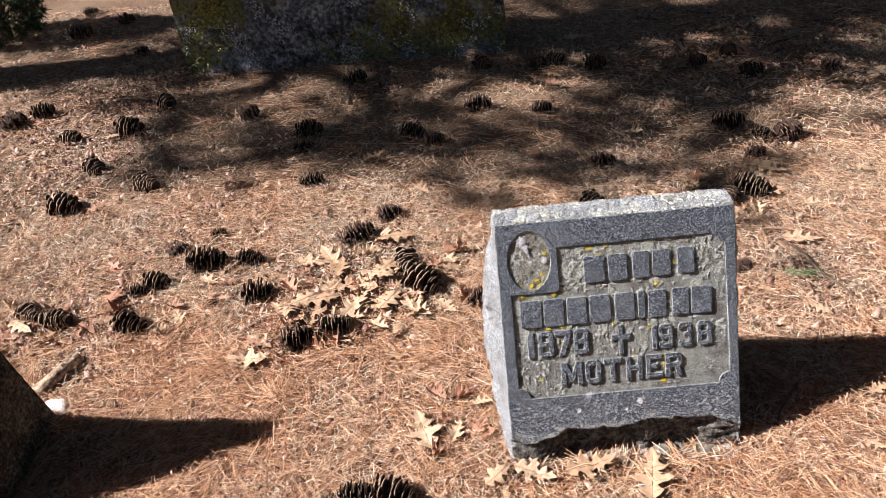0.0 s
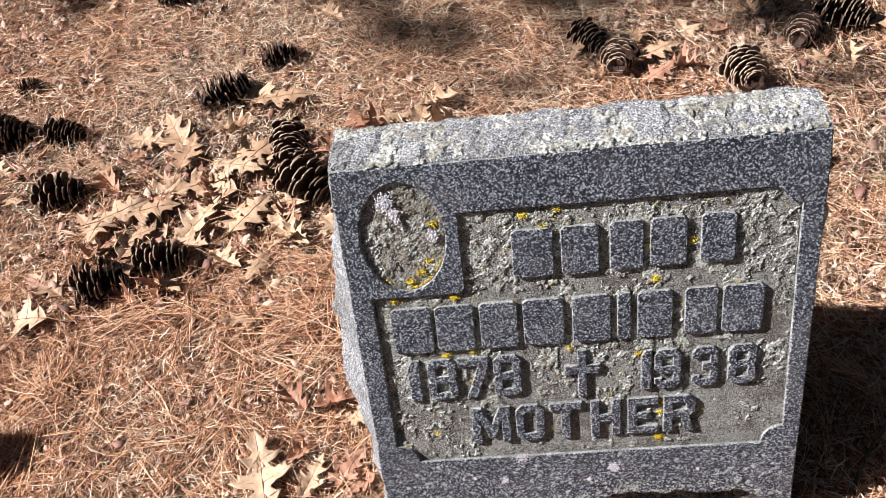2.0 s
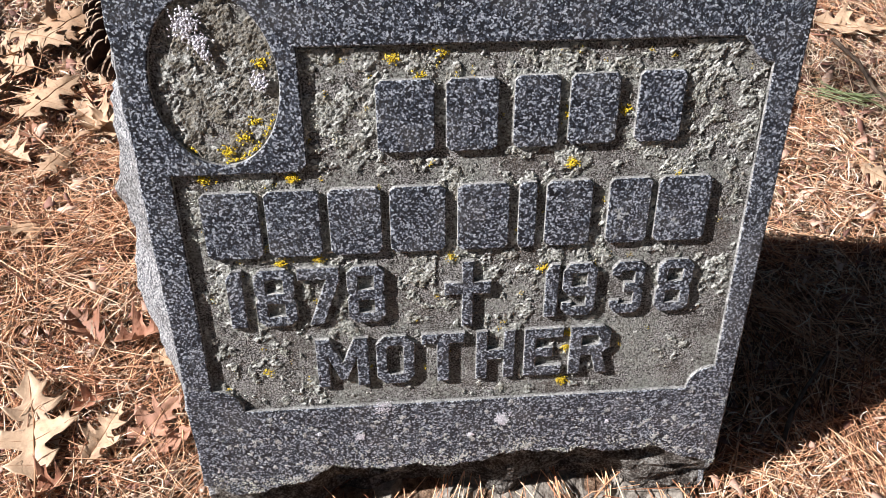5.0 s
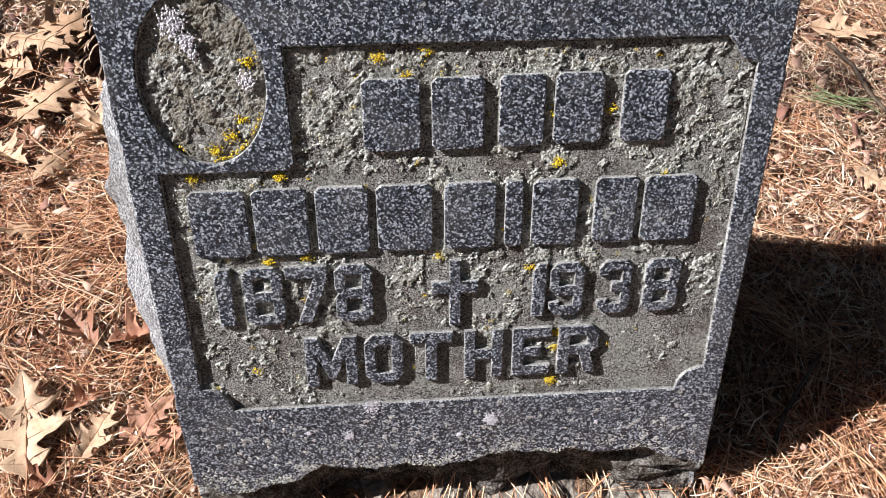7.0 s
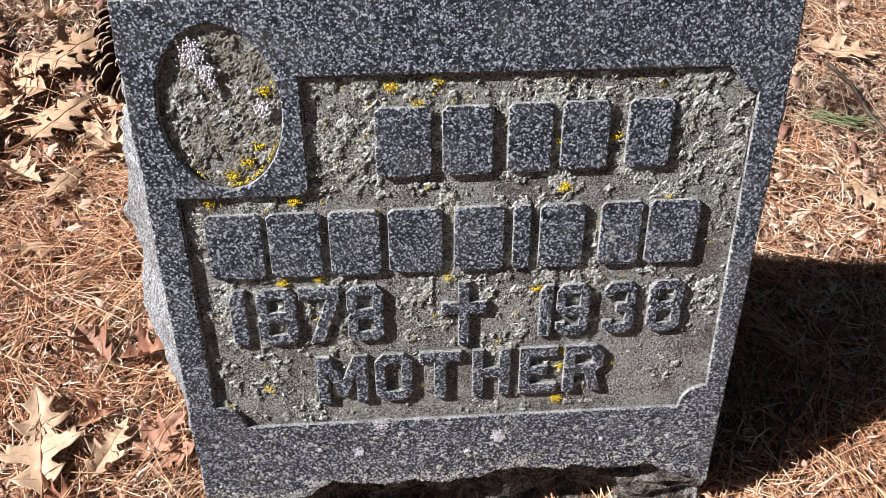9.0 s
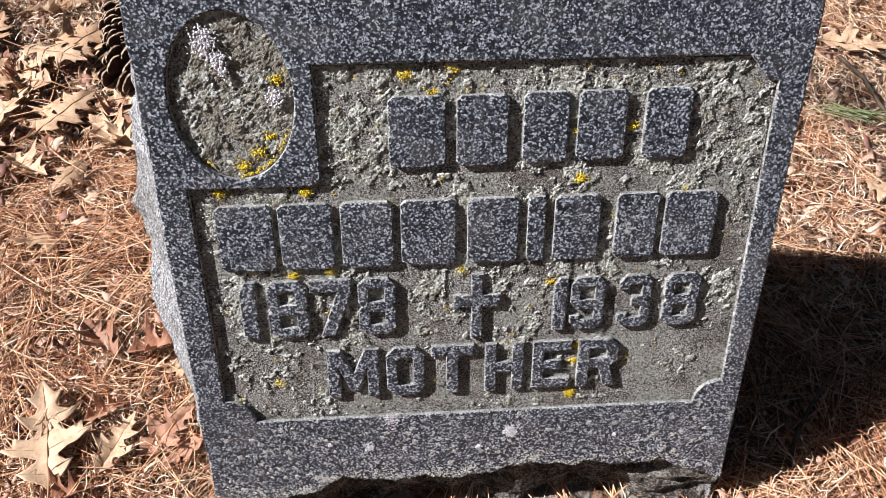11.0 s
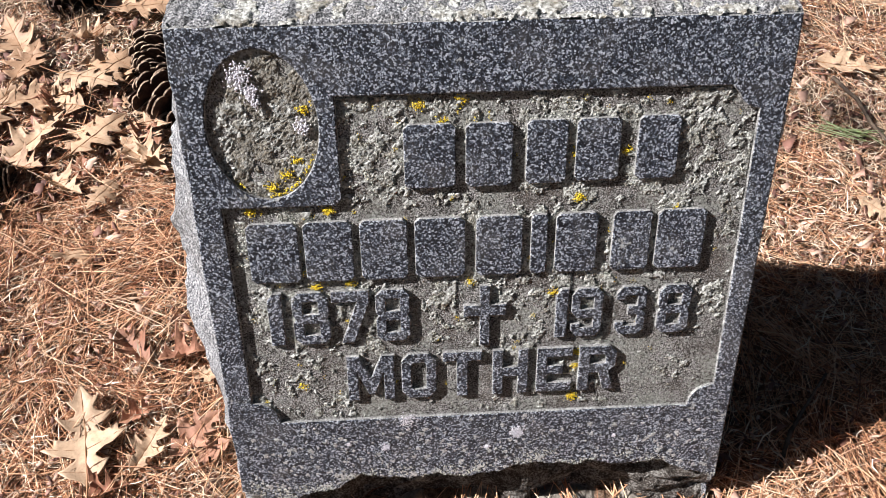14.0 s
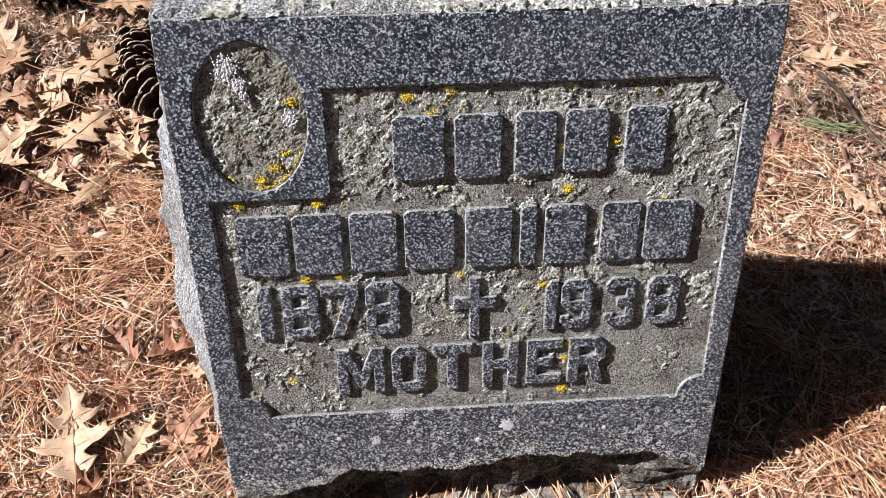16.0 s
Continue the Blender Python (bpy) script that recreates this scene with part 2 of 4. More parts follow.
def relief(outer, holes, low, high, bevel=0.0006, walls=False):
    """A flat plate with the given outline and holes, from depth low to high; its walls may take a second material."""
    cu = bpy.data.curves.new("outline", "CURVE")
    cu.dimensions, cu.fill_mode = "2D", "BOTH"
    for pts in (outer, *holes):
        sp = cu.splines.new("POLY")
        sp.points.add(len(pts) - 1)
        for p, (x, y) in zip(sp.points, pts):
            p.co = (x, y, 0, 1)
        sp.use_cyclic_u = True
    cu.extrude, cu.bevel_depth, cu.bevel_resolution, cu.offset = (high - low) / 2 - bevel, bevel, 1, -bevel
    tmp = bpy.data.objects.new("tmp", cu)
    me = bpy.data.meshes.new_from_object(tmp)
    bpy.data.objects.remove(tmp)
    me.materials.clear()
    me.transform(Matrix.Translation((0, 0, (high + low) / 2)))
    me.polygons.foreach_set("use_smooth", [False] * len(me.polygons))
    me.polygons.foreach_set("material_index", [1 if walls and abs(f.normal.z) < 0.9 else 0 for f in me.polygons])
    return me


def n3(x, y, z, octaves=3):
    return noise.fractal(Vector((x, y, z)), 1.0, 2.0, octaves)


# ---- ground ----
def ground_height(x, y):
    return 0.006 * noise.noise(Vector((x * 3.1, y * 3.1, 0.3))) + 0.004 * noise.noise(Vector((x * 11, y * 11, 4)))


def make_ground():
    near = np.concatenate([np.arange(-2.6, 2.6, 0.035)])
    far = np.array([2.8, 3.2, 4, 5.5, 8, 13, 25, 60, 200, 900])
    xs = np.concatenate([-far[::-1], near, far])
    ys = np.concatenate([-far[::-1], np.arange(-2.6, 0.6, 0.2), np.arange(0.7, 5.2, 0.035), 2.6 + far])
    vs = [(x, y, ground_height(x, y) if abs(x) < 8 and abs(y) < 9 else 0.0) for y in ys for x in xs]
    w = len(xs)
    fs = [(j * w + i, j * w + i + 1, (j + 1) * w + i + 1, (j + 1) * w + i) for j in range(len(ys) - 1) for i in range(w - 1)]
    return tagged(link_mesh("ground", mesh_of(vs, fs, True), SOIL), "dry ground under pine needles and old grass", "ground", kind="structure")


make_ground()

# ---- slant-faced gravestones ----
SLANT = radians(24.18)
FACE = Matrix(((1, 0, 0, 0), (0, math.sin(SLANT), -math.cos(SLANT), 0), (0, math.cos(SLANT), math.sin(SLANT), 0), (0, 0, 0, 1)))


def stone_body(x0, x1, height, top_depth, base_back, inset, lip, seed, bulge=0.012):
    """The rock-pitched block behind a slanted face: rings from the foot to the top, then the top."""
    tn = math.tan(SLANT)
    zs = [-0.05, -0.02, 0.0] + [0.006 + (height - 0.006) * k / 66 for k in range(67)]
    nf, ns, nb = 90, 34, 60
    rings = []
    for z in zs:
        k = max(0.0, min(1.0, z / height))
        yf = max(z, 0) * tn + inset / math.cos(SLANT)
        yb = height * tn + top_depth + (base_back - height * tn - top_depth) * (1 - k) ** 1.3
        ring = []
        side = bulge * (1 - k) ** 0.4
        v = z / math.cos(SLANT)

        def recess(x):
            d = lip(x) - v
            if d <= 0:
                return 0.0
            rough = min(1.0, d / 0.02)
            hollow = 1 / (1 + math.exp(-(x + 0.125) * 140)) - 1 / (1 + math.exp(-(x - 0.043) * 140)) + 0.85 / (1 + math.exp(-(x - 0.078) * 160)) - 0.85 / (1 + math.exp(-(x - 0.185) * 160))
            return max(0.0, (0.002 + 0.006 * hollow) * min(1.0, d / 0.006) + (0.19 + 0.23 * hollow) * d + rough * (0.009 * n3(x * 18, v * 60, seed + 3) + 0.0025 * n3(x * 70, v * 200, seed)))

        for i in range(nf):
            x = x0 + (x1 - x0) * i / nf
            ring.append((x, yf + recess(x), z))
        ya, yc = yf + recess(x1), yf + recess(x0)
        for i in range(ns):
            s = i / ns
            y = ya + (yb - ya) * s
            out = (side + 0.011 * n3(3.3, y * 16, z * 16 + seed) + 0.005 * n3(1.3, y * 60, z * 60 + seed)) * min(1, s * 5) * min(1, 0.25 + (height - z) * 10)
            ring.append((x1 + out, y, z))
        for i in range(nb):
            s = i / nb
            x = x1 + (x0 - x1) * s
            out = 0.012 * n3(x * 14, 8.1, z * 14 + seed)
            edge = min(1, s * 12, (1 - s) * 12 + 0.02)
            ring.append((x + (side if s < 0.02 else 0), yb + out * edge - 0.006 * (1 - edge), z))
        for i in range(ns):
            s = 1 - i / ns
            y = yc + (yb - yc) * s
            out = (side + 0.9 * bulge * math.exp(-((z - 0.24) / 0.11) ** 2) + 0.011 * n3(7.3, y * 16, z * 16 + seed) + 0.005 * n3(5.3, y * 60, z * 60 + seed)) * min(1, s * 5) * min(1, 0.25 + (height - z) * 10)
            ring.append((x0 - out, y, z))
        rings.append(ring)
    n = len(rings[0])
    vs = [p for r in rings for p in r]
    fs = [(a * n + i, a * n + (i + 1) % n, (a + 1) * n + (i + 1) % n, (a + 1) * n + i) for a in range(len(rings) - 1) for i in range(n)]
    last = (len(rings) - 1) * n
    # the top is bridged from the front row to the back row, with rows between them
    rows = 10
    front = [last + i for i in range(nf)] + [last + nf]
    backs = [last + nf + ns + round(i * (nb - 1) / nf) for i in range(nf, -1, -1)]
    grid = [front]
    for r in range(1, rows):
        row = []
        for i in range(nf + 1):
            a, b = Vector(vs[front[i]]), Vector(vs[backs[i]])
            p = a.lerp(b, r / rows)
            p.z += 0.004 * n3(p.x * 25, p.y * 25, seed) + 0.003 * n3(p.x * 90, p.y * 90, seed) + 0.002
            row.append(len(vs))
            vs.append(tuple(p))
        grid.append(row)
    grid.append(backs)
    for a, b in zip(grid, grid[1:]):
        for i in range(nf):
            f = [a[i], a[i + 1], b[i + 1], b[i]]
            f = [q for j, q in enumerate(f) if q not in f[:j]]
            if len(f) > 2:
                fs.append(f)
    for col in (nf, 0):
        chain = [last + nf + i for i in range(ns + 1)] if col else [last] + [last + n - 1 - i for i in range(ns)]
        inner = [row[col] for row in grid]
        fs.append(chain + [q for q in reversed(inner) if q not in chain] if not col else [q for q in inner if q not in chain] + chain[::-1])
    return mesh_of(vs, fs)


def arc(cx, cy, r, a0, a1, n=8):
    return [(cx + r * math.cos(radians(a0 + (a1 - a0) * i / n)), cy + r * math.sin(radians(a0 + (a1 - a0) * i / n))) for i in range(n + 1)]


DEPTH = 0.0044
X0, X1, TOP_V = -0.234, 0.266, 0.548


def panel_outline():
    p = [(-0.107, 0.491), (0.217, 0.491)]
    p += arc(0.243, 0.491, 0.02, 200, 270)
    p += arc(0.246, 0.163, 0.024, 90, 180)
    p += arc(-0.209, 0.164, 0.025, 0, 90)
    p += [(-0.209, 0.396), (-0.113, 0.396), (-0.107, 0.402)]
    return p


def jag(x):
    """The height of the broken lower rim of the face."""
    v = 0.088 + 0.013 * n3(x * 17, 0.4, 2.0, 2) + 0.004 * n3(x * 75, 3.1, 2.0, 3)
    return v - 0.03 * max(0.0, (x - 0.2) / 0.066) - 0.022 / (1 + math.exp((x + 0.135) * 120))


def face_outline():
    rnd = random.Random(4)
    n = 170
    low = [(X0 + (X1 - X0) * i / n, jag(X0 + (X1 - X0) * i / n)) for i in range(n + 1)]
    right = [(X1 + 0.0012 * n3(0.2, v * 0.04, 1), v / 100) for v in range(10, 54, 2)]
    left = [(X0 + 0.002 * n3(5.2, v * 0.3, 1), v / 100) for v in range(53, 10, -2)]
    top = [(X1 - 0.001, TOP_V)] + [(X1 + (X0 - X1) * i / 40, TOP_V + 0.0008 * rnd.uniform(-1, 1)) for i in range(1, 40)] + [(X0 + 0.001, TOP_V)]
    return low + right + top + left


GLYPHS = {
    "O": ([(.22, 0), (.78, 0), (1, .16), (1, .84), (.78, 1), (.22, 1), (0, .84), (0, .16)], [[(.3, .24), (.3, .76), (.36, .8), (.64, .8), (.7, .76), (.7, .24), (.64, .2), (.36, .2)]]),
    "T": ([(0, 1), (0, .79), (.35, .79), (.35, 0), (.65, 0), (.65, .79), (1, .79), (1, 1)], []),
    "H": ([(0, 0), (0, 1), (.3, 1), (.3, .61), (.7, .61), (.7, 1), (1, 1), (1, 0), (.7, 0), (.7, .4), (.3, .4), (.3, 0)], []),
    "E": ([(0, 0), (0, 1), (1, 1), (1, .79), (.31, .79), (.31, .6), (.75, .6), (.75, .4), (.31, .4), (.31, .21), (1, .21), (1, 0)], []),
    "M": ([(0, 0), (0, 1), (.27, 1), (.5, .52), (.73, 1), (1, 1), (1, 0), (.76, 0), (.76, .56), (.57, .14), (.43, .14), (.24, .56), (.24, 0)], []),
    "R": ([(0, 0), (0, 1), (.8, 1), (1, .86), (1, .55), (.82, .43), (1, 0), (.69, 0), (.54, .39), (.3, .39), (.3, 0)], [[(.3, .6), (.3, .8), (.66, .8), (.71, .76), (.71, .64), (.66, .6)]]),
    "1": ([(0, 0), (1, 0), (1, 1), (.4, 1), (0, .86)], []),
    "7": ([(0, 1), (1, 1), (1, .77), (.56, 0), (.2, 0), (.66, .79), (0, .79)], []),
    "8": ([(.2, 0), (.8, 0), (1, .12), (1, .42), (.92, .5), (1, .58), (1, .88), (.8, 1), (.2, 1), (0, .88), (0, .58), (.08, .5), (0, .42), (0, .12)], [[(.3, .18), (.3, .4), (.7, .4), (.7, .18)], [(.3, .59), (.3, .82), (.7, .82), (.7, .59)]]),
    "9": ([(.2, 0), (.8, 0), (1, .14), (1, .86), (.8, 1), (.2, 1), (0, .86), (0, .52), (.2, .38), (.7, .38), (.7, .19), (.3, .19), (.3, .27), (0, .27), (0, .14)], [[(.3, .57), (.3, .81), (.7, .81), (.7, .57)]]),
    "3": ([(0, .14), (.2, 0), (.8, 0), (1, .13), (1, .42), (.88, .5), (1, .58), (1, .87), (.8, 1), (.2, 1), (0, .86), (0, .73), (.3, .73), (.3, .81), (.7, .81), (.7, .6), (.4, .6), (.4, .41), (.7, .41), (.7, .19), (.3, .19), (.3, .27), (0, .27)], []),
    "cross": ([(.37, 0), (.63, 0), (.62, .5), (1, .49), (1, .69), (.62, .68), (.63, 1), (.37, 1), (.38, .68), (0, .69), (0, .49), (.38, .5)], []),
    "bar": ([(.1, 0), (.9, 0), (1, .07), (1, .93), (.9, 1), (.1, 1), (0, .93), (0, .07)], []),
}


def raised(name, glyph, x0, y0, x1, y1, parent, label=""):
    outer, holes = GLYPHS[glyph]
    put = lambda pts: [((x0 + (x1 - x0) * a) / 1000, (y0 + (y1 - y0) * b) / 1000) for a, b in pts]
    return link_mesh(name, relief(put(outer), [put(h) for h in holes], -DEPTH - 0.0015, -0.0002, 0.0012, True), (POLISHED, CUT), parent, label, FACE)


def blobs(spots, seed, low=0.5):
    """Many small flattened crumbs in one mesh: each spot is x, y, depth, radius in the face's own plane."""
    rnd = np.random.RandomState(seed)
    base = np.array([(1, 0, 0), (-1, 0, 0), (0, 1, 0), (0, -1, 0), (0, 0, 1), (0, 0, -1)], float)
    tri = np.array([(0, 2, 4), (2, 1, 4), (1, 3, 4), (3, 0, 4), (2, 0, 5), (1, 2, 5), (3, 1, 5), (0, 3, 5)])
    spots = np.asarray(spots)
    n, k = len(spots), len(base)
    vs = base[None] * (1 + 0.9 * (rnd.rand(n, k, 1) - 0.5))
    a = rnd.rand(n) * 6.283
    st = 0.65 + 0.7 * rnd.rand(n)
    x, y = vs[..., 0] * st[:, None], vs[..., 1] / st[:, None]
    vs = np.stack([x * np.cos(a)[:, None] - y * np.sin(a)[:, None], x * np.sin(a)[:, None] + y * np.cos(a)[:, None], vs[..., 2] * low], -1)
    vs = vs * spots[:, None, 3:4] + spots[:, None, :3]
    return tri_mesh(vs.reshape(-1, 3), (tri[None] + (np.arange(n) * k)[:, None, None]).reshape(-1, 3))


def table_noise(x, y, seed):
    """Smooth random values from -1 to 1 over a plane."""
    tab = np.random.RandomState(seed).rand(128, 128) * 2 - 1
    xi, yi = np.floor(x).astype(int), np.floor(y).astype(int)
    fx, fy = x - xi, y - yi
    fx, fy = fx * fx * (3 - 2 * fx), fy * fy * (3 - 2 * fy)
    pick = lambda i, j: tab[(xi + i) % 128, (yi + j) % 128]
    return (pick(0, 0) * (1 - fx) + pick(1, 0) * fx) * (1 - fy) + (pick(0, 1) * (1 - fx) + pick(1, 1) * fx) * fy


def fbm(x, y, seed, octaves):
    return sum(table_noise(x * 2 ** k + 3.7 * k, y * 2 ** k + 1.3 * k, seed + k) * 0.55 ** k for k in range(octaves))


def grains(x, y, seed):
    """Distance to the nearest of scattered points, about 0 to 1."""
    rs = np.random.RandomState(seed)
    jx, jy = rs.rand(128, 128), rs.rand(128, 128)
    xi, yi = np.floor(x).astype(int), np.floor(y).astype(int)
    best = np.full(x.shape, 9.0)
    for i in (-1, 0, 1):
        for j in (-1, 0, 1):
            a, b = (xi + i) % 128, (yi + j) % 128
            best = np.minimum(best, (xi + i + jx[a, b] - x) ** 2 + (yi + j + jy[a, b] - y) ** 2)
    return np.sqrt(best)


def crust_mesh(u0, u1, v0, v1, step, cover, seed):
    """A lumpy crust that rises out of the sunk panel where cover is above 0."""
    us, vs = np.arange(u0, u1, step), np.arange(v0, v1, step)
    rs = np.random.RandomState(seed)
    u, v = np.meshgrid(us, vs)
    u, v = u + rs.uniform(-0.3, 0.3, u.shape) * step, v + rs.uniform(-0.3, 0.3, u.shape) * step
    k = np.clip(cover(u, v) * 7 + 0.5, 0, 1)
    lump = 0.6 * np.clip(1.1 - 1.2 * grains(u * 460, v * 460, seed), 0, 1) + 0.4 * np.clip(1.1 - 1.2 * grains(u * 210, v * 210, seed + 1), 0, 1)
    h = -DEPTH - 0.0012 + k * (0.0011 + 0.001 * lump + 0.0006 * (fbm(u * 120, v * 120, seed + 3, 2) + 0.3)) + 0.0007 * rs.rand(*u.shape) * k
    w = len(us)
    i = (np.arange(len(vs) - 1)[:, None] * w + np.arange(w - 1)[None]).ravel()
    # leave out what lies wholly under the panel
    up = (k > 0.02).ravel()
    i = i[up[i] | up[i + 1] | up[i + w] | up[i + w + 1]]
    tris = np.concatenate([np.stack([i, i + 1, i + w + 1], -1), np.stack([i, i + w + 1, i + w], -1)])
    return tri_mesh(np.stack([u, v, h], -1).reshape(-1, 3), tris)


def make_headstone():
    root = new("headstone")
    root.matrix_basis = pose(0.3402, 1.1730, 0, 0, 0, 2.55)
    tagged(root, "small slant-faced granite headstone with raised lettering and lichen", "headstone")
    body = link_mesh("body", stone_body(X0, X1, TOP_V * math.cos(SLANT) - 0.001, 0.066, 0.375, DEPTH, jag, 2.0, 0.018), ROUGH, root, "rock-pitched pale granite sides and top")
    # front below the lip takes the rim colour with its shade in it
    body.data.materials.append(RIM_SHADED)
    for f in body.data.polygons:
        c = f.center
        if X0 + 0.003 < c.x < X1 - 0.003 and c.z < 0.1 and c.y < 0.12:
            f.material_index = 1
    oval = [(-0.167 + 0.045 * math.cos(a * math.pi / 24), 0.4675 + 0.063 * math.sin(a * math.pi / 24)) for a in range(48)]
    link_mesh("face_border", relief(face_outline(), [panel_outline(), oval], -DEPTH - 0.0002, 0.0, 0.0016, True), (POLISHED, CUT), root, "polished dark blue-grey granite border", FACE)
    back = [(-0.222, 0.13), (0.256, 0.13), (0.256, 0.53), (-0.222, 0.535)]
    link_mesh("panel", relief(back, [], -DEPTH - 0.002, -DEPTH + 0.0002, 0.0002), BLASTED, root, "sandblasted brown-grey sunk panel", FACE)
    # the first two lines of lettering, as plain bars
    for x0, y0, x1, y1 in ((-54, 409, -10, 466), (-2, 409, 38, 466), (49, 410, 84, 467), (91, 411, 129, 467), (143, 411, 179, 468)):
        raised("lettering_bar", "bar", x0, y0, x1, y1, root)
    for x0, x1 in ((-193, -148), (-144, -101), (-95, -53), (-47, -2), (7, 49), (56, 71), (78, 116), (129, 164), (169, 213)):
        raised("lettering_bar", "bar", x0, 322, x1, 381, root)
    for g, x0, x1 in (("1", -183, -169), ("8", -161, -127), ("7", -125, -90), ("8", -85, -53)):
        raised("digit", g, x0, 255, x1, 311, root)
    raised("cross", "cross", -4, 246, 36, 311, root)
    for g, x0, x1 in (("1", 82, 94), ("9", 97, 127), ("3", 139, 168), ("8", 179, 210)):
        raised("digit", g, x0, 251, x1, 304, root)
    for g, x0, x1 in (("M", -116, -70), ("O", -64, -30), ("T", -24, 14), ("H", 24, 59), ("E", 67, 102), ("R", 108, 145)):
        raised("letter", g, x0, 187, x1, 239, root)
    # lichen
    rnd = random.Random(7)

    def panel_cover(u, v):
        m = 0.7 * fbm(u * 34, v * 34, 1, 2) + 0.95 * fbm(u * 150, v * 150, 2, 3) - 0.22
        m += 0.3 * (v - 0.33) / 0.16 + np.where(u < -0.14, 0.2, 0) - np.where((v < 0.25) & (u > -0.09), 0.3, 0)
        return m + 0.35 * np.exp(-((v - 0.172) / 0.006) ** 2)

    def oval_cover(u, v):
        d = ((u + 0.167) / 0.0455) ** 2 + ((v - 0.4675) / 0.0635) ** 2
        return 0.35 + 0.7 * fbm(u * 90, v * 90, 4, 3) - np.clip((-0.187 - u) * 60, 0, 2) * (v > 0.425) - np.where(d > 1, 9, 0)

    crust = link_mesh("lichen_crust", crust_mesh(-0.207, 0.243, 0.166, 0.49, 0.00105, panel_cover, 11), SHEET, root, "grey-green crusty lichen", FACE)
    tagged(crust, kind="stuff")
    crust = link_mesh("lichen_crust", crust_mesh(-0.212, -0.122, 0.403, 0.532, 0.0009, oval_cover, 12), SHEET_BROWN, root, "brown-grey lichen filling the oval", FACE)
    tagged(crust, kind="stuff")
    grey = []
    rs = np.random.RandomState(7)
    us, vs = rs.uniform(-0.206, 0.242, 24000), rs.uniform(0.167, 0.489, 24000)
    held = (panel_cover(us, vs) > 0.05 + 0.35 * rs.rand(24000)) & ~((us < -0.11) & (vs > 0.394))
    for u, v in zip(us[held][:4200], vs[held]):
        s = 0.002 * rnd.random()
        for _ in range(4):
            grey.append((u + rnd.gauss(0, s), v + rnd.gauss(0, s), -DEPTH + 0.0004 + rnd.random() * 0.0014, 0.0003 + 0.0006 * rnd.random() ** 2))
    for _ in range(2200):
        u = rnd.uniform(X0, X1)
        v = jag(u) + abs(rnd.gauss(0, 0.012))
        if noise.noise(Vector((u * 40, v * 60, 5))) > 0.1:
            grey.append((u, v, 0.0, rnd.uniform(0.0003, 0.0011)))
    tagged(link_mesh("lichen_dust", blobs(grey, 1), LICHEN_GREY, root, "grey-green lichen crumbs", FACE), kind="stuff")
    gold = []
    for _ in range(240):
        a = radians(rnd.uniform(-125, 20))
        if noise.noise(Vector((a * 2.5, 3.0, 1.0))) > 0.05 or -1.5 < a < -0.9:
            gold.append((-0.167 + rnd.gauss(0.0425, 0.0012) * math.cos(a), 0.4675 + rnd.gauss(0.06, 0.0014) * math.sin(a), -DEPTH + 0.0022, rnd.uniform(0.0003, 0.0009)))
    for u, v, k in ((-40, 481, 5), (97, 395, 9), (104, 178, 9), (101, 153, 5), (92, 435, 4), (-21, 467, 3), (-134, 481, 6), (-152, 425, 7), (-165, 414, 8), (-142, 437, 4), (-187, 392, 5), (-120, 391, 9), (-152, 353, 4), (-106, 318, 4), (-137, 315, 5), (2, 315, 3), (-5, 485, 4), (135, 437, 3), (184, 383, 3), (80, 300, 3), (106, 231, 4), (106, 215, 4), (-150, 330, 3), (-160, 205, 2)):
        for _ in range(k * 16):
            gold.append((u / 1000 + rnd.gauss(0, 0.0026), v / 1000 + rnd.gauss(0, 0.002), -DEPTH + rnd.uniform(0.0006, 0.0022), rnd.uniform(0.0003, 0.0009)))
    for _ in range(130):
        u, v = rnd.uniform(-0.2, 0.235), rnd.uniform(0.18, 0.485)
        if (u < -0.11 and v > 0.39) or rnd.random() < 0.5 and u > -0.05:
            continue
        for _ in range(rnd.randint(3, 12)):
            gold.append((u + rnd.gauss(0, 0.0013), v + rnd.gauss(0, 0.0013), -DEPTH + rnd.uniform(0.0006, 0.002), rnd.uniform(0.0003, 0.0006)))
    tagged(link_mesh("gold_lichen", blobs(gold, 2), LICHEN_GOLD, root, "bright yellow lichen spots", FACE), kind="stuff")
    white = []
    for u, v, s, k in ((-181, 510, 8, 60), (-174, 497, 5, 40), (-170, 488, 3, 16), (-136, 468, 5, 26), (50, 138, 6, 120), (-83, 127, 4, 40), (-120, 133, 2, 12), (20, 122, 3, 14), (150, 128, 2, 10), (-60, 160, 9, 30)):
        for _ in range(k * 5):
            deep = -0.001 if v > 400 else 0.0001
            white.append((u / 1000 + rnd.gauss(0, s / (1700 if v > 400 else 2200)), v / 1000 + rnd.gauss(0, s / (1700 if v > 400 else 2200)), deep + 0.0008 * rnd.random(), rnd.uniform(0.0005, 0.0013) if v > 400 else rnd.uniform(0.0004, 0.001)))
    pale = []
    for _ in range(430):
        u, v = rnd.uniform(X0 + 0.01, X1 - 0.01), 0.162 - 0.085 * rnd.random() ** 0.6
        if v < jag(u) + 0.003:
            continue
        r = 0.0004 + 0.0024 * rnd.random() ** 2.5
        for _ in range(3 + int(2.2e6 * r * r)):
            a, k = rnd.uniform(0, 6.283), r * rnd.random() ** 0.5
            pale.append((u + k * math.cos(a), v + k * math.sin(a), 0.0002, rnd.uniform(0.0007, 0.0014)))
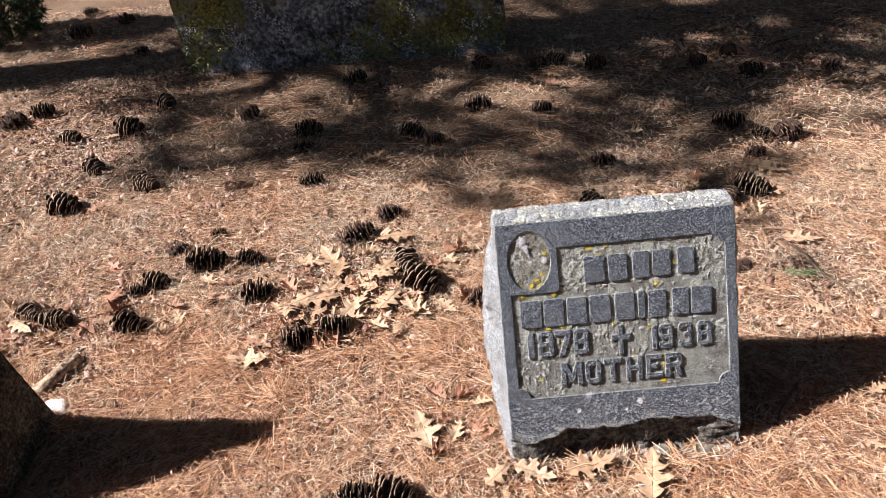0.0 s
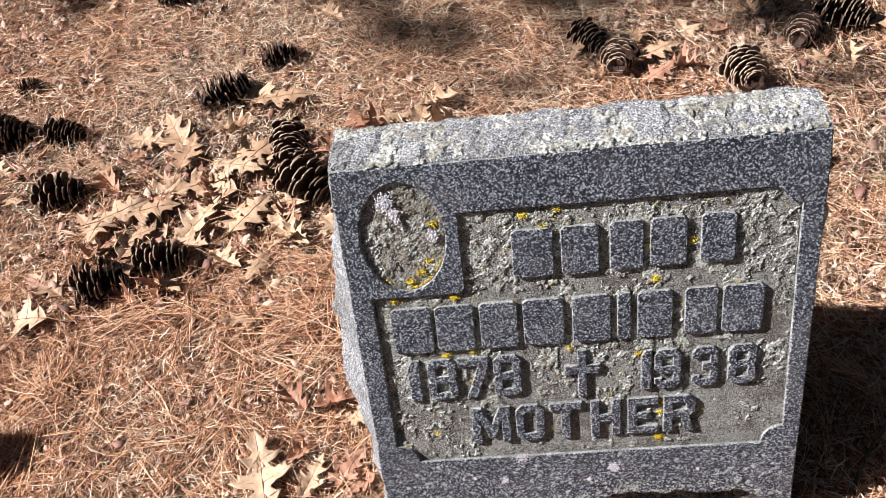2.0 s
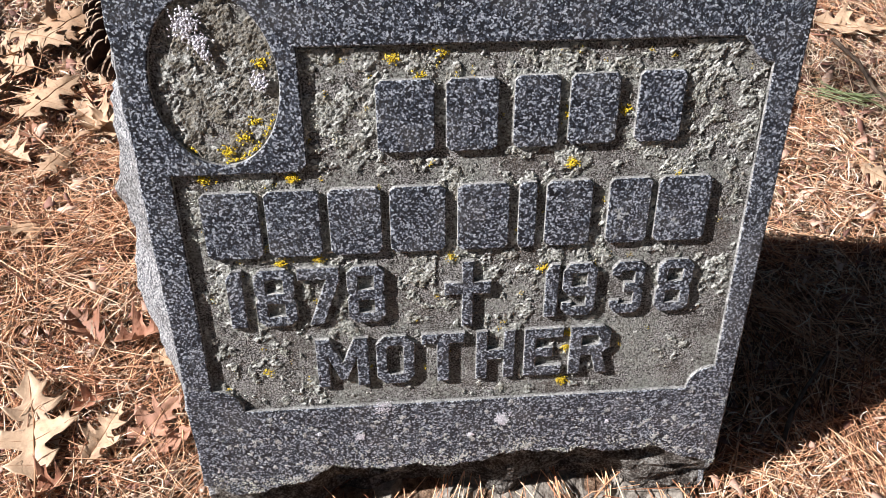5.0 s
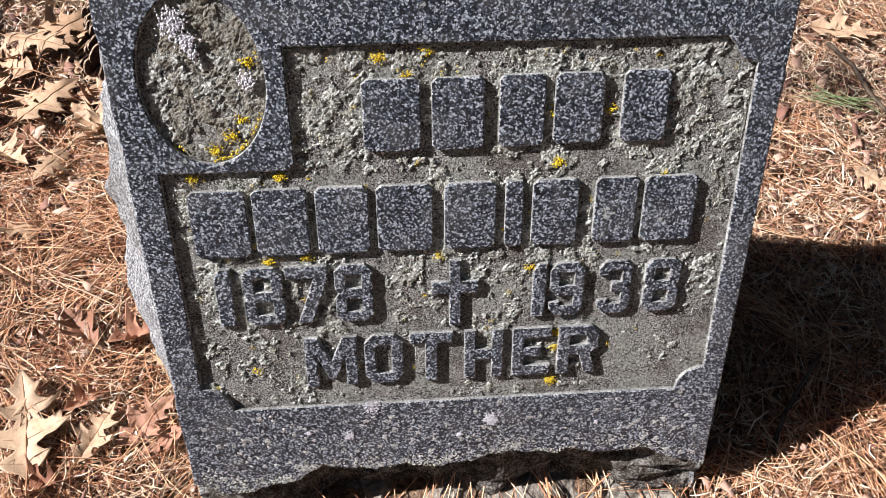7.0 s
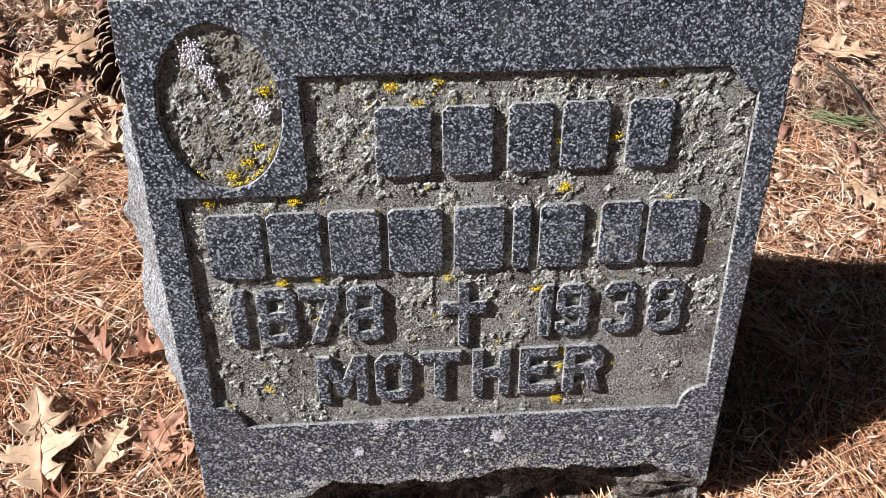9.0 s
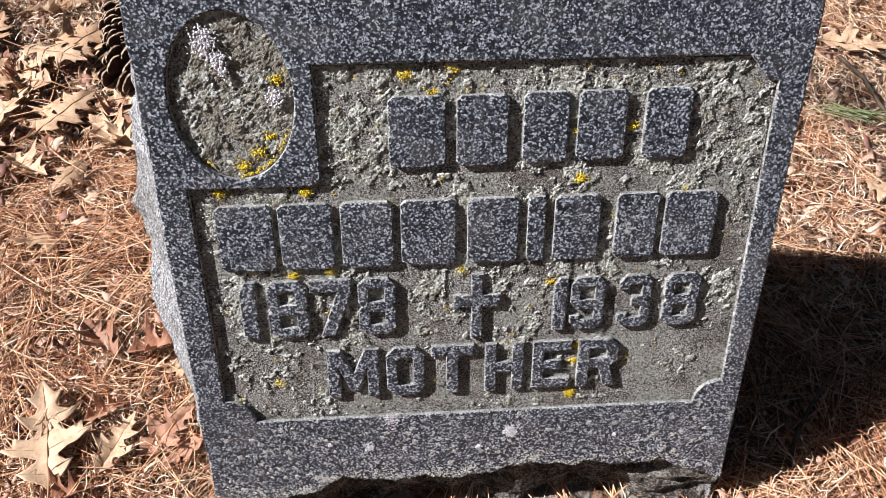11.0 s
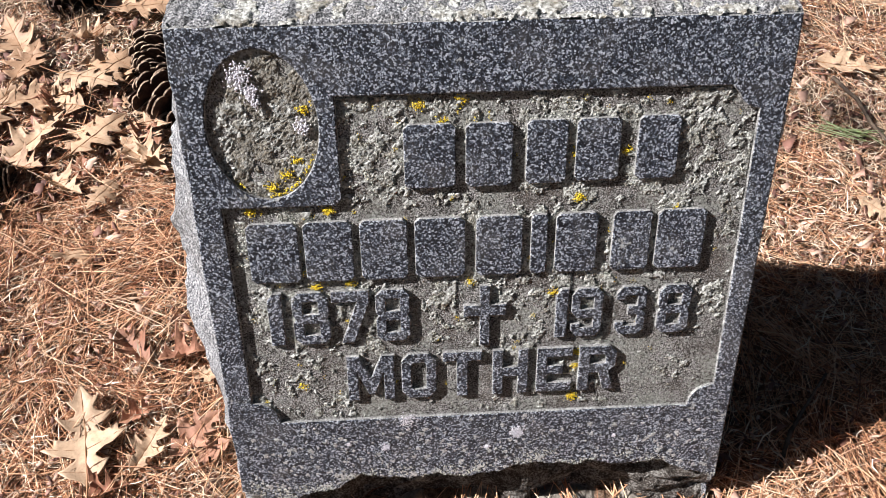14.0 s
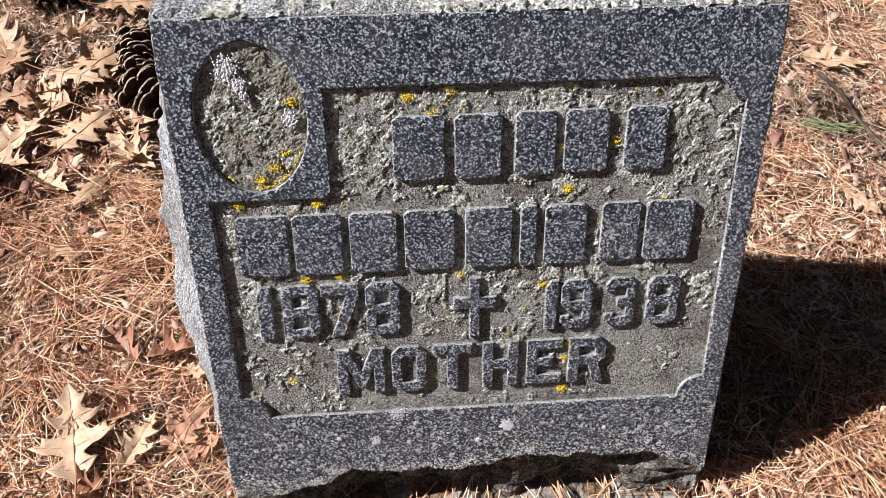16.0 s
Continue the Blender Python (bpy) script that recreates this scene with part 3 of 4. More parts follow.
    for _ in range(1500):
        u = rnd.uniform(X0 + 0.004, X1 - 0.01)
        if noise.noise(Vector((u * 45, 2.2, 4))) < 0.12:
            continue
        pale.append((u, jag(u) + 0.001 + abs(rnd.gauss(0, 0.006)), 0.0, rnd.uniform(0.0003, 0.0009)))
    tagged(link_mesh("flat_lichen", blobs(pale, 5, 0.14), LICHEN_FLAT, root, "flat grey lichen discs on the lower border", FACE), kind="stuff")
    tagged(link_mesh("white_lichen", blobs(white, 3, 0.6), LICHEN_WHITE, root, "white leafy lichen tufts", FACE), kind="stuff")
    zt, y0 = TOP_V * math.cos(SLANT), TOP_V * math.sin(SLANT)

    def top_cover(u, v):
        edge = np.minimum.reduce([u - X0 - 0.004, X1 - 0.004 - u, v - y0 - 0.005, y0 + 0.064 - v])
        return 0.1 + 0.6 * fbm(u * 26, v * 40, 6, 2) + 0.8 * fbm(u * 120, v * 120, 7, 3) - np.clip(0.006 - edge, 0, 1) * 60

    crown = link_mesh("top_lichen", crust_mesh(X0 + 0.004, X1 - 0.004, y0, y0 + 0.064, 0.001, top_cover, 14), SHEET_TOP, root, "pale lichen crust along the top", Matrix.Translation((0, 0, zt + DEPTH + 0.0004)))
    tagged(crown, kind="stuff")
    # broken cement footing under the front
    bm = bmesh.new()
    bmesh.ops.create_grid(bm, x_segments=60, y_segments=16, size=0.5)
    for v in bm.verts:
        x, y = -0.13 + (v.co.x + 0.5) * 0.43, -0.042 + (v.co.y + 0.5) * 0.13
        e = min(1, (0.5 - abs(v.co.x)) * 10, (v.co.y + 0.5) * 6)
        v.co = (x, y - 0.008 * n3(x * 20, 2, 2), -0.03 + e * (0.032 + 0.014 * n3(x * 22, y * 22, 3)))
    me = bpy.data.meshes.new("mesh")
    bm.to_mesh(me)
    bm.free()
    link_mesh("footing", me, CEMENT, root, "crumbled pale cement footing")
    return root


make_headstone()


def make_plain_marker():
    root = new("neighbouring_headstone")
    root.matrix_basis = pose(-1.325, 1.03, 0, 0, 0, 1.5)
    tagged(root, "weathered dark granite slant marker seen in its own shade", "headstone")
    # body colour carries the shade of the side turned from the sun
    link_mesh("body", stone_body(-0.30, 0.29, 0.5, 0.06, 0.383, 0.0, lambda x: 0.06, 11.0, 0.016), SHADED_STONE, root, "rough brown-black sides with shade in the colour")
    low = [(-0.3 + 0.59 * i / 80, 0.07 + 0.01 * n3(i * 0.2, 5, 5)) for i in range(81)]
    link_mesh("face_plate", relief(low + [(0.289, 0.546), (-0.299, 0.546)], [], -0.002, 0.003, 0.0006), POLISHED, root, "polished granite face", FACE)


make_plain_marker()


def make_back_slab():
    """A wide upright slab, rough on all faces."""
    w, d, h = 1.56, 0.26, 0.95
    bm = bmesh.new()
    bmesh.ops.create_cube(bm, size=1.0)
    bmesh.ops.subdivide_edges(bm, edges=bm.edges[:], cuts=40, use_grid_fill=True)
    for v in bm.verts:
        p = Vector((v.co.x * w, v.co.y * d, (v.co.z + 0.5) * h - 0.04))
        k = 0.012 * n3(p.x * 6, p.y * 6, p.z * 6) + 0.005 * n3(p.x * 30, p.y * 30, p.z * 30)
        p += Vector((v.co.x, v.co.y * 2, v.co.z)) * k
        p.x -= 0.02 * v.co.x * (p.z / h)
        v.co = p
    me = bpy.data.meshes.new("mesh")
    bm.to_mesh(me)
    bm.free()
    root = link_mesh("upright_gravestone", me, MOSSY)
    root.matrix_basis = pose(-0.52, 3.81, 0, 0, 0, -1.3)
    tagged(root, "wide upright stone slab with moss and pale lichen, in shade", "headstone")
    r2 = random.Random(15)
    front = Matrix(((1, 0, 0, 0), (0, 0, -1, -d / 2), (0, 1, 0, 0), (0, 0, 0, 1)))
    moss, pale = [], []
    for cx, cz, sx, sz, k in ((-0.6, 0.3, 0.09, 0.08, 900), (-0.66, 0.12, 0.05, 0.06, 300), (0.2, 0.14, 0.12, 0.08, 700), (0.55, 0.22, 0.12, 0.1, 600)):
        moss += [(max(-0.77, r2.gauss(cx, sx)), abs(r2.gauss(cz, sz)), 0.0, r2.uniform(0.002, 0.007)) for _ in range(k)]
    while len(pale) < 5000:
        u, v = r2.uniform(-0.77, 0.77), r2.uniform(0.0, 0.9)
        if noise.noise(Vector((u * 7, v * 7, 3))) + 0.6 * noise.noise(Vector((u * 30, v * 30, 3))) > 0.22:
            pale.append((u, v, 0.001, r2.uniform(0.0014, 0.005)))
    tagged(link_mesh("moss", blobs(moss, 21), MOSS, root, "olive-green moss patches", front), kind="stuff")
    tagged(link_mesh("lichen", blobs(pale, 22, 0.25), LICHEN_BLUE, root, "blue-grey lichen crust", front), kind="stuff")


make_back_slab()


# ---- things on the ground ----
def cone_mesh(length, radius, count, spread, seed):
    rnd = random.Random(seed)
    vs, fs, mats = [], [], []
    for i in range(10):
        t = i / 9
        r = radius * 0.3 * math.sin(math.pi * (0.12 + 0.8 * t)) ** 0.7
        for a in range(8):
            vs.append(((t - 0.5) * length * 0.8, r * math.cos(a * math.pi / 4), r * math.sin(a * math.pi / 4)))
    for i in range(9):
        for a in range(8):
            fs.append((i * 8 + a, i * 8 + (a + 1) % 8, i * 8 + 8 + (a + 1) % 8, i * 8 + 8 + a))
            mats.append(0)
    for k in range(count):
        t = (k + 0.5) / count
        a = k * 2.39996 + rnd.uniform(-0.15, 0.15)
        reach = radius * (0.5 + 0.66 * math.sin(math.pi * min(1, 0.16 + 0.82 * t)) ** 0.8) * rnd.uniform(0.8, 1.15)
        lean = spread * (1 - 0.38 * t ** 2) * rnd.uniform(0.85, 1.15)
        x0 = (t ** 0.9 - 0.5) * length * 0.84
        out, along = Vector((0, math.cos(a), math.sin(a))), Vector((1, 0, 0))
        wide = along.cross(out)
        way = (out * math.sin(lean) + along * math.cos(lean)).normalized()
        up = way.cross(wide).normalized()
        root = along * x0 + out * radius * 0.2 * (1 - t)
        wd = radius * (0.58 + 0.36 * math.sin(math.pi * t)) * rnd.uniform(0.9, 1.1)
        b = len(vs)
        sections = ((0.0, 0.16, 0.0007), (0.6, 0.36, 0.0006), (0.84, 0.46, 0.0007), (0.96, 0.36, 0.0011), (1.0, 0.2, 0.0009))
        for s, half, th in sections:
            c = root + way * reach * s - up * (0.005 * s * s)
            for q, e in ((-1, -1), (1, -1), (1, 1), (-1, 1)):
                vs.append(tuple(c + wide * wd * half * q + up * (th * e + 0.0022 * s * half * 2)))
        for r in range(len(sections) - 1):
            for j in range(4):
                fs.append((b + r * 4 + j, b + r * 4 + (j + 1) % 4, b + r * 4 + 4 + (j + 1) % 4, b + r * 4 + 4 + j))
                mats.append(1 if r >= 2 and j in (1, 3) else 0)
        last = b + 4 * len(sections) - 4
        fs.append((last, last + 1, last + 2, last + 3))
        mats.append(1)
    me = mesh_of(vs, fs)
    for mt in (CONE_DARK, CONE_PALE):
        me.materials.append(mt)
    me.polygons.foreach_set("material_index", mats)
    return me


CONE_MESHES = [cone_mesh(0.108, 0.029, 72, 1.25, 1), cone_mesh(0.094, 0.031, 62, 1.45, 2), cone_mesh(0.1, 0.027, 68, 1.1, 3)]
# pine cones: x, y, turn, length
CONES_NEAR = [(-1.16, 2.57, -36, 0.13), (-0.53, 2.50, 9, 0.11), (-0.23, 2.24, 26, 0.1), (-0.33, 2.12, 30, 0.125), (-0.16, 1.96, -75, 0.115), (-0.11, 1.85, -40, 0.14), (-0.80, 2.03, 4, 0.14), (-0.66, 2.03, -8, 0.105), (-0.91, 2.11, 48, 0.08), (-0.60, 1.85, 6, 0.115), (-0.45, 1.63, 20, 0.115), (-0.35, 1.67, 8, 0.115), (-0.93, 1.94, -10, 0.1), (0.44, 2.23, -56, 0.11), (0.95, 2.24, -42, 0.14), (-1.18, 1.78, -17, 0.12), (-0.95, 1.74, -18, 0.12), (-1.27, 1.82, -33, 0.1), (0.06, 1.76, 9, 0.1), (-0.80, 2.20, 26, 0.07), (0.80, 1.83, 34, 0.07), (-0.24, 1.11, 2, 0.09), (-0.16, 1.10, -19, 0.115)]
CONES_FAR = [(-1.97, 3.22, 60, 0.14), (-1.88, 3.33, 13, 0.12), (-1.63, 3.03, -20, 0.1), (-1.39, 3.07, -12, 0.14), (-1.30, 3.32, -55, 0.13), (-0.89, 3.14, 39, 0.11), (-0.60, 2.93, -4, 0.12), (-0.60, 2.79, 11, 0.09), (-0.46, 3.44, 23, 0.13), (-0.17, 2.84, -20, 0.11), (-0.09, 2.77, 14, 0.1), (-1.42, 2.74, -37, 0.1), (-1.42, 2.44, -14, 0.14), (0.13, 3.50, -61, 0.12), (0.09, 3.05, 7, 0.125), (0.35, 2.98, 9, 0.09), (0.38, 3.44, 32, 0.1), (0.47, 3.49, -63, 0.11), (0.63, 3.40, 18, 0.11), (0.52, 2.49, 11, 0.1), (1.07, 3.33, 19, 0.1), (1.25, 3.18, 12, 0.11)]
CONES_FAR += [(1.58, 3.18, 4, 0.1), (1.02, 2.73, -5, 0.13), (1.11, 2.62, -42, 0.09), (1.20, 2.60, 22, 0.12), (1.04, 2.47, 13, 0.09), (-2.13, 4.42, 4, 0.14), (-1.92, 4.60, 39, 0.12), (-2.23, 4.85, 24, 0.11), (-1.66, 4.06, 25, 0.1), (1.23, 3.41, 70, 0.1), (-0.97, 1.90, 10, 0.08)]
# cones that point at the path, tip raised
CONES_UP = [(0.50, 2.15, -105, 0.11), (0.73, 2.08, -85, 0.13), (0.87, 2.19, -120, 0.1)]
rnd = random.Random(12)
for x, y, yaw, ln in CONES_FAR + CONES_NEAR + CONES_UP:
    ob = tagged(new("pine_cone", CONE_MESHES[rnd.randrange(3)]), "open dark brown pine cone lying in the needles", "pine cone", "pine cones on the ground")
    s = ln / 0.108
    lift = -16 if (x, y, yaw, ln) in CONES_UP else rnd.uniform(-10, 10)
    ob.matrix_basis = pose(x, y, 0.023 * s + (0.006 if lift < -12 else 0), 0, lift, yaw) @ pose(0, 0, 0, rnd.uniform(0, 360)) @ Matrix.Scale(s, 4)


# one side of an oak leaf from stalk to tip: way along, half width, foot on the midrib
LEAF_EDGE = ((0.0, 0.01, 0.0), (0.06, 0.05, 0.05), (0.12, 0.13, 0.1), (0.2, 0.23, 0.14), (0.215, 0.17, 0.18), (0.25, 0.11, 0.23), (0.29, 0.1, 0.28),
             (0.33, 0.19, 0.31), (0.36, 0.27, 0.33), (0.46, 0.4, 0.36), (0.455, 0.29, 0.4), (0.54, 0.28, 0.44), (0.5, 0.19, 0.47), (0.53, 0.12, 0.52), (0.575, 0.1, 0.56),
             (0.61, 0.17, 0.6), (0.72, 0.29, 0.64), (0.7, 0.19, 0.68), (0.72, 0.105, 0.72), (0.77, 0.085, 0.76),
             (0.87, 0.14, 0.8), (0.86, 0.075, 0.85), (1.0, 0.004, 0.98))


def leaf_meshes(length, cup, curl, seed, narrow=1.0):
    """An oak leaf with deep sinuses and bristle-tipped lobes, cupped, twisted and as thick as a leaf; and its stalk with the veins."""
    rnd = random.Random(seed)
    twist, bend, ripple = rnd.uniform(-0.5, 0.5), rnd.uniform(-0.3, 0.6), rnd.uniform(0.04, 0.09)

    def shape(x, y):
        a = abs(y) / length
        z = cup * a ** 1.3 * length * 1.3 + bend * length * 0.35 * (x / length - 0.45) ** 2 + twist * y * (x / length - 0.5)
        z += ripple * length * n3(x * 22, y * 22, seed) + curl * length * 2.2 * max(0.0, a - 0.14) ** 1.6
        return z + (0.0012 if a > 0.02 else 0.0)

    vs, fs, tips = [], [], []
    cols = (0.0, 0.3, 0.62, 0.85, 1.0)
    for side in (-1, 1):
        grow = [rnd.uniform(0.8, 1.12) for _ in range(5)]
        b = len(vs)
        for k, (t, w, f) in enumerate(LEAF_EDGE):
            g = narrow * grow[min(4, int(t * 5))]
            ox, oy = (t + rnd.uniform(-0.012, 0.012)) * length, side * max(0.003, w * g + rnd.uniform(-0.014, 0.014)) * length
            if w > 0.15 and k in (3, 9, 16):
                tips.append((f * length, ox, oy))
            for c in cols:
                x, y = f * length + (ox - f * length) * c, oy * c
                vs.append((x, y, shape(x, y)))
        m = len(cols)
        for k in range(len(LEAF_EDGE) - 1):
            for j in range(m - 1):
                q = (b + k * m + j, b + k * m + j + 1, b + (k + 1) * m + j + 1, b + (k + 1) * m + j)
                fs.append(q[::-1] if side > 0 else q)
    n = len(vs)
    rim = []
    for side in (0, 1):
        b = side * len(LEAF_EDGE) * len(cols)
        for k in range(len(LEAF_EDGE) - 1):
            p, q = b + k * len(cols) + len(cols) - 1, b + (k + 1) * len(cols) + len(cols) - 1
            rim.append((p, q, q + n, p + n) if side else (q, p, p + n, q + n))
    low = min(v[2] for v in vs)
    blade = [(x - length / 2, y, z - low) for x, y, z in vs]
    blade = blade + [(x, y, z - 0.0006) for x, y, z in blade]
    me = mesh_of(blade, fs + [tuple(i + n for i in f[::-1]) for f in fs] + rim, True)
    sv, sf = [], []

    def vein(points, r0, r1):
        b = len(sv)
        for i, (x, y, z) in enumerate(points):
            r = r0 + (r1 - r0) * i / (len(points) - 1)
            for a in range(5):
                sv.append((x - length / 2, y + r * math.cos(a * 1.2566), max(0.0005, z - low + r * math.sin(a * 1.2566))))
        for i in range(len(points) - 1):
            for a in range(5):
                sf.append((b + i * 5 + a, b + i * 5 + (a + 1) % 5, b + i * 5 + 5 + (a + 1) % 5, b + i * 5 + 5 + a))

    stalk = [(-0.28 * length * (1 - i / 4), 0.02 * length * math.sin(2 * (1 - i / 4)), shape(0, 0) - 0.3 * length * (1 - i / 4) ** 2 * bend) for i in range(4)]
    vein(stalk + [(0.95 * length * i / 10, 0, shape(0.95 * length * i / 10, 0) + 0.0004) for i in range(11)], 0.0012, 0.0004)
    for f, ox, oy in tips:
        vein([(f + (ox - f) * c * 0.9, oy * c * 0.9, shape(f + (ox - f) * c * 0.9, oy * c * 0.9) + 0.0001) for c in (0, 0.2, 0.4, 0.6, 0.8, 1)], 0.0006, 0.0003)
    return me, mesh_of(sv, sf, True)


LEAF_KINDS = []
for i, (cup, curl, nw) in enumerate(((0.06, 0.1, 1.0), (0.3, 0.3, 0.92), (-0.15, -0.2, 1.0), (0.9, 0.5, 0.85), (0.15, 0.6, 1.0), (1.4, 0.9, 0.9), (-0.3, 0.5, 0.95))):
    me, st = leaf_meshes(0.12, cup, curl, 20 + i, nw)
    rust_me = me.copy()
    me.materials.append(LEAF_TAN)
    rust_me.materials.append(LEAF_RUST)
    st.materials.append(STEM)
    LEAF_KINDS.append((me, rust_me, st))

TAN_LABEL = "dry tan oak leaf with pointed lobes on pine needles"
RUST_LABEL = "curled rust-brown oak leaf on pine needles"


def put_leaf(x, y, kind, yaw, length, rust, tilt=6, z=0.016):
    me, rust_me, st = LEAF_KINDS[kind]
    ob = tagged(new("oak_leaf", rust_me if rust else me), RUST_LABEL if rust else TAN_LABEL, "leaf", "fallen oak leaves")
    ob.matrix_basis = pose(x, y, z, rnd.uniform(-tilt, tilt), rnd.uniform(-tilt, tilt), yaw) @ Matrix.Scale(length / 0.12, 4)
    new("stem", st).parent = ob


# leaves that can be told apart: x, y, turn, length; first the flat tan ones, then bent tan ones, then rust-brown ones
FLAT_LEAVES = [(-0.094, 1.278, 108, 0.128), (-0.02, 1.27, 70, 0.075), (-0.57, 1.56, 175, 0.114), (-0.55, 1.63, 149, 0.09), (-0.51, 1.76, 135, 0.095), (-0.40, 1.79, 15, 0.12), (-0.31, 1.86, 24, 0.125), (-0.20, 1.77, 60, 0.115), (-0.23, 2.10, -28, 0.135), (1.01, 1.94, -12, 0.12), (1.05, 2.36, -42, 0.13), (0.27, 1.15, 13, 0.118), (0.395, 1.115, 78, 0.135), (-0.22, 1.92, 55, 0.13), (-0.19, 2.09, 11, 0.12), (0.58, 2.16, 28, 0.1), (-0.31, 2.66, 40, 0.1), (-0.04, 1.73, -48, 0.085), (-0.76, 1.93, -33, 0.08), (0.15, 1.14, -25, 0.1)]
BENT_LEAVES = [(-0.28, 2.02, 21, 0.09), (-0.24, 1.95, 29, 0.085), (-0.23, 1.67, -33, 0.08), (-0.33, 1.63, -38, 0.09), (0.10, 2.03, 79, 0.08), (0.04, 2.02, 7, 0.09), (0.12, 2.40, -16, 0.07), (-0.70, 2.50, 83, 0.07), (-0.46, 1.99, -15, 0.11), (-0.85, 1.71, 28, 0.06), (-0.47, 1.71, 28, 0.075), (-0.41, 1.73, 20, 0.08), (-0.30, 1.71, -17, 0.075), (-0.19, 1.85, 42, 0.07), (-0.13, 2.39, -28, 0.08), (0.07, 1.14, 42, 0.08), (0.94, 1.62, -35, 0.065), (0.88, 1.17, -59, 0.06), (-0.17, 1.65, -110, 0.07), (-0.44, 3.15, 13, 0.11), (0.67, 2.70, -31, 0.08), (0.89, 3.01, -42, 0.11), (-1.45, 3.01, 9, 0.08)]
BENT_LEAVES += [(-1.27, 1.76, -32, 0.1), (-1.18, 1.70, -137, 0.08), (1.11, 2.13, -25, 0.07), (0.96, 1.33, 19, 0.06), (1.34, 2.32, -23, 0.08), (0.59, 3.75, 17, 0.12), (1.47, 3.57, 24, 0.09), (1.29, 3.71, 38, 0.13), (1.73, 3.06, 46, 0.12), (0.04, 1.36, -8, 0.06), (-0.03, 1.96, -63, 0.08)]
RUST_LEAVES = [(-0.07, 1.40, 137, 0.08), (0.03, 1.285, 49, 0.075), (0.00, 1.39, 16, 0.07), (-0.04, 1.31, 28, 0.05), (-0.50, 1.87, -46, 0.09), (0.63, 2.12, -17, 0.08), (0.83, 2.34, 4, 0.11), (-0.84, 1.82, -29, 0.08), (0.05, 1.26, -147, 0.05), (-0.06, 1.215, 20, 0.06), (0.72, 2.24, 40, 0.09), (-0.40, 1.60, 160, 0.07), (-1.0, 1.82, 60, 0.08), (-1.09, 1.74, -80, 0.07), (-1.3, 2.43, 20, 0.08), (0.11, 1.97, 30, 0.08), (0.0, 2.0, 200, 0.08), (-0.14, 1.78, 100, 0.07)]
for x, y, yaw, ln in FLAT_LEAVES:
    put_leaf(x, y, rnd.choice((0, 0, 2, 1)), yaw, ln, False, 5, 0.02)
for x, y, yaw, ln in BENT_LEAVES:
    put_leaf(x, y, rnd.choice((1, 2, 3, 4, 6)), yaw, ln, False, 14, 0.018)
for x, y, yaw, ln in RUST_LEAVES:
    put_leaf(x, y, rnd.choice((3, 5, 5, 4)), yaw, ln, True, 14, 0.016)
for _ in range(9):
    put_leaf(rnd.gauss(-0.26, 0.1), rnd.gauss(1.83, 0.09), rnd.choice((0, 1, 2)), rnd.uniform(0, 360), rnd.uniform(0.09, 0.13), False, 12, rnd.uniform(0.016, 0.03))
# the drift of leaves beside and behind the stone, and stray ones
for cx, cy, sx, sy, count in ((-0.26, 1.83, 0.13, 0.11, 28), (-0.45, 1.70, 0.1, 0.06, 11), (-1.1, 1.8, 0.17, 0.09, 26), (0.72, 2.2, 0.2, 0.07, 16), (1.4, 3.5, 0.45, 0.25, 30), (-0.1, 2.6, 0.9, 0.5, 10), (-0.06, 1.9, 0.09, 0.1, 10), (-1.4, 2.45, 0.25, 0.12, 5)):
    for _ in range(count):
        x, y = rnd.gauss(cx, sx), rnd.gauss(cy, sy)
        if 0.02 < x < 0.7 and 1.05 < y < 1.65:
            continue
        put_leaf(x, y, rnd.randrange(7), rnd.uniform(0, 360), rnd.uniform(0.055, 0.105), rnd.random() < 0.35, 18, rnd.uniform(0.01, 0.022))


# ---- needles, straw and crumbs ----
def strands(pos, yaw, length, radius, bow, rise, seed, segs=2):
    """Thin three-sided bent strands, all in one mesh."""
    rs = np.random.RandomState(seed)
    n = len(pos)
    t = np.linspace(-0.5, 0.5, segs + 1)
    side = np.stack([-np.sin(yaw), np.cos(yaw)], -1)
    way = np.stack([np.cos(yaw), np.sin(yaw)], -1)
    mid = pos[:, None, :2] + way[:, None] * (t[None, :, None] * length[:, None, None]) + side[:, None] * (bow[:, None, None] * (0.25 - t[None, :, None] ** 2) * length[:, None, None])
    z = pos[:, 2:3] + rise[:, None] * t[None] * length[:, None] + 0.12 * rs.randn(n, 1) * (0.25 - t[None] ** 2) * length[:, None]
    z = np.maximum(z, 0.002)
    vs = np.empty((n, segs + 1, 3, 3), np.float32)
    taper = np.clip(1.15 - np.abs(t) * 1.1, 0.3, 1)
    for k in range(3):
        a = 2.0944 * k
        r = radius[:, None] * taper[None]
        vs[:, :, k, :2] = mid + side[:, None] * (r * math.cos(a))[..., None]
        vs[:, :, k, 2] = z + r * math.sin(a)
    tris = []
    for s in range(segs):
        for k in range(3):
            a, b = s * 3 + k, s * 3 + (k + 1) % 3
            tris += [(a, b, b + 3), (a, b + 3, a + 3)]
    tris = np.array(tris)
    m = (segs + 1) * 3
    return tri_mesh(vs.reshape(-1, 3), (tris[None] + (np.arange(n) * m)[:, None, None]).reshape(-1, 3))


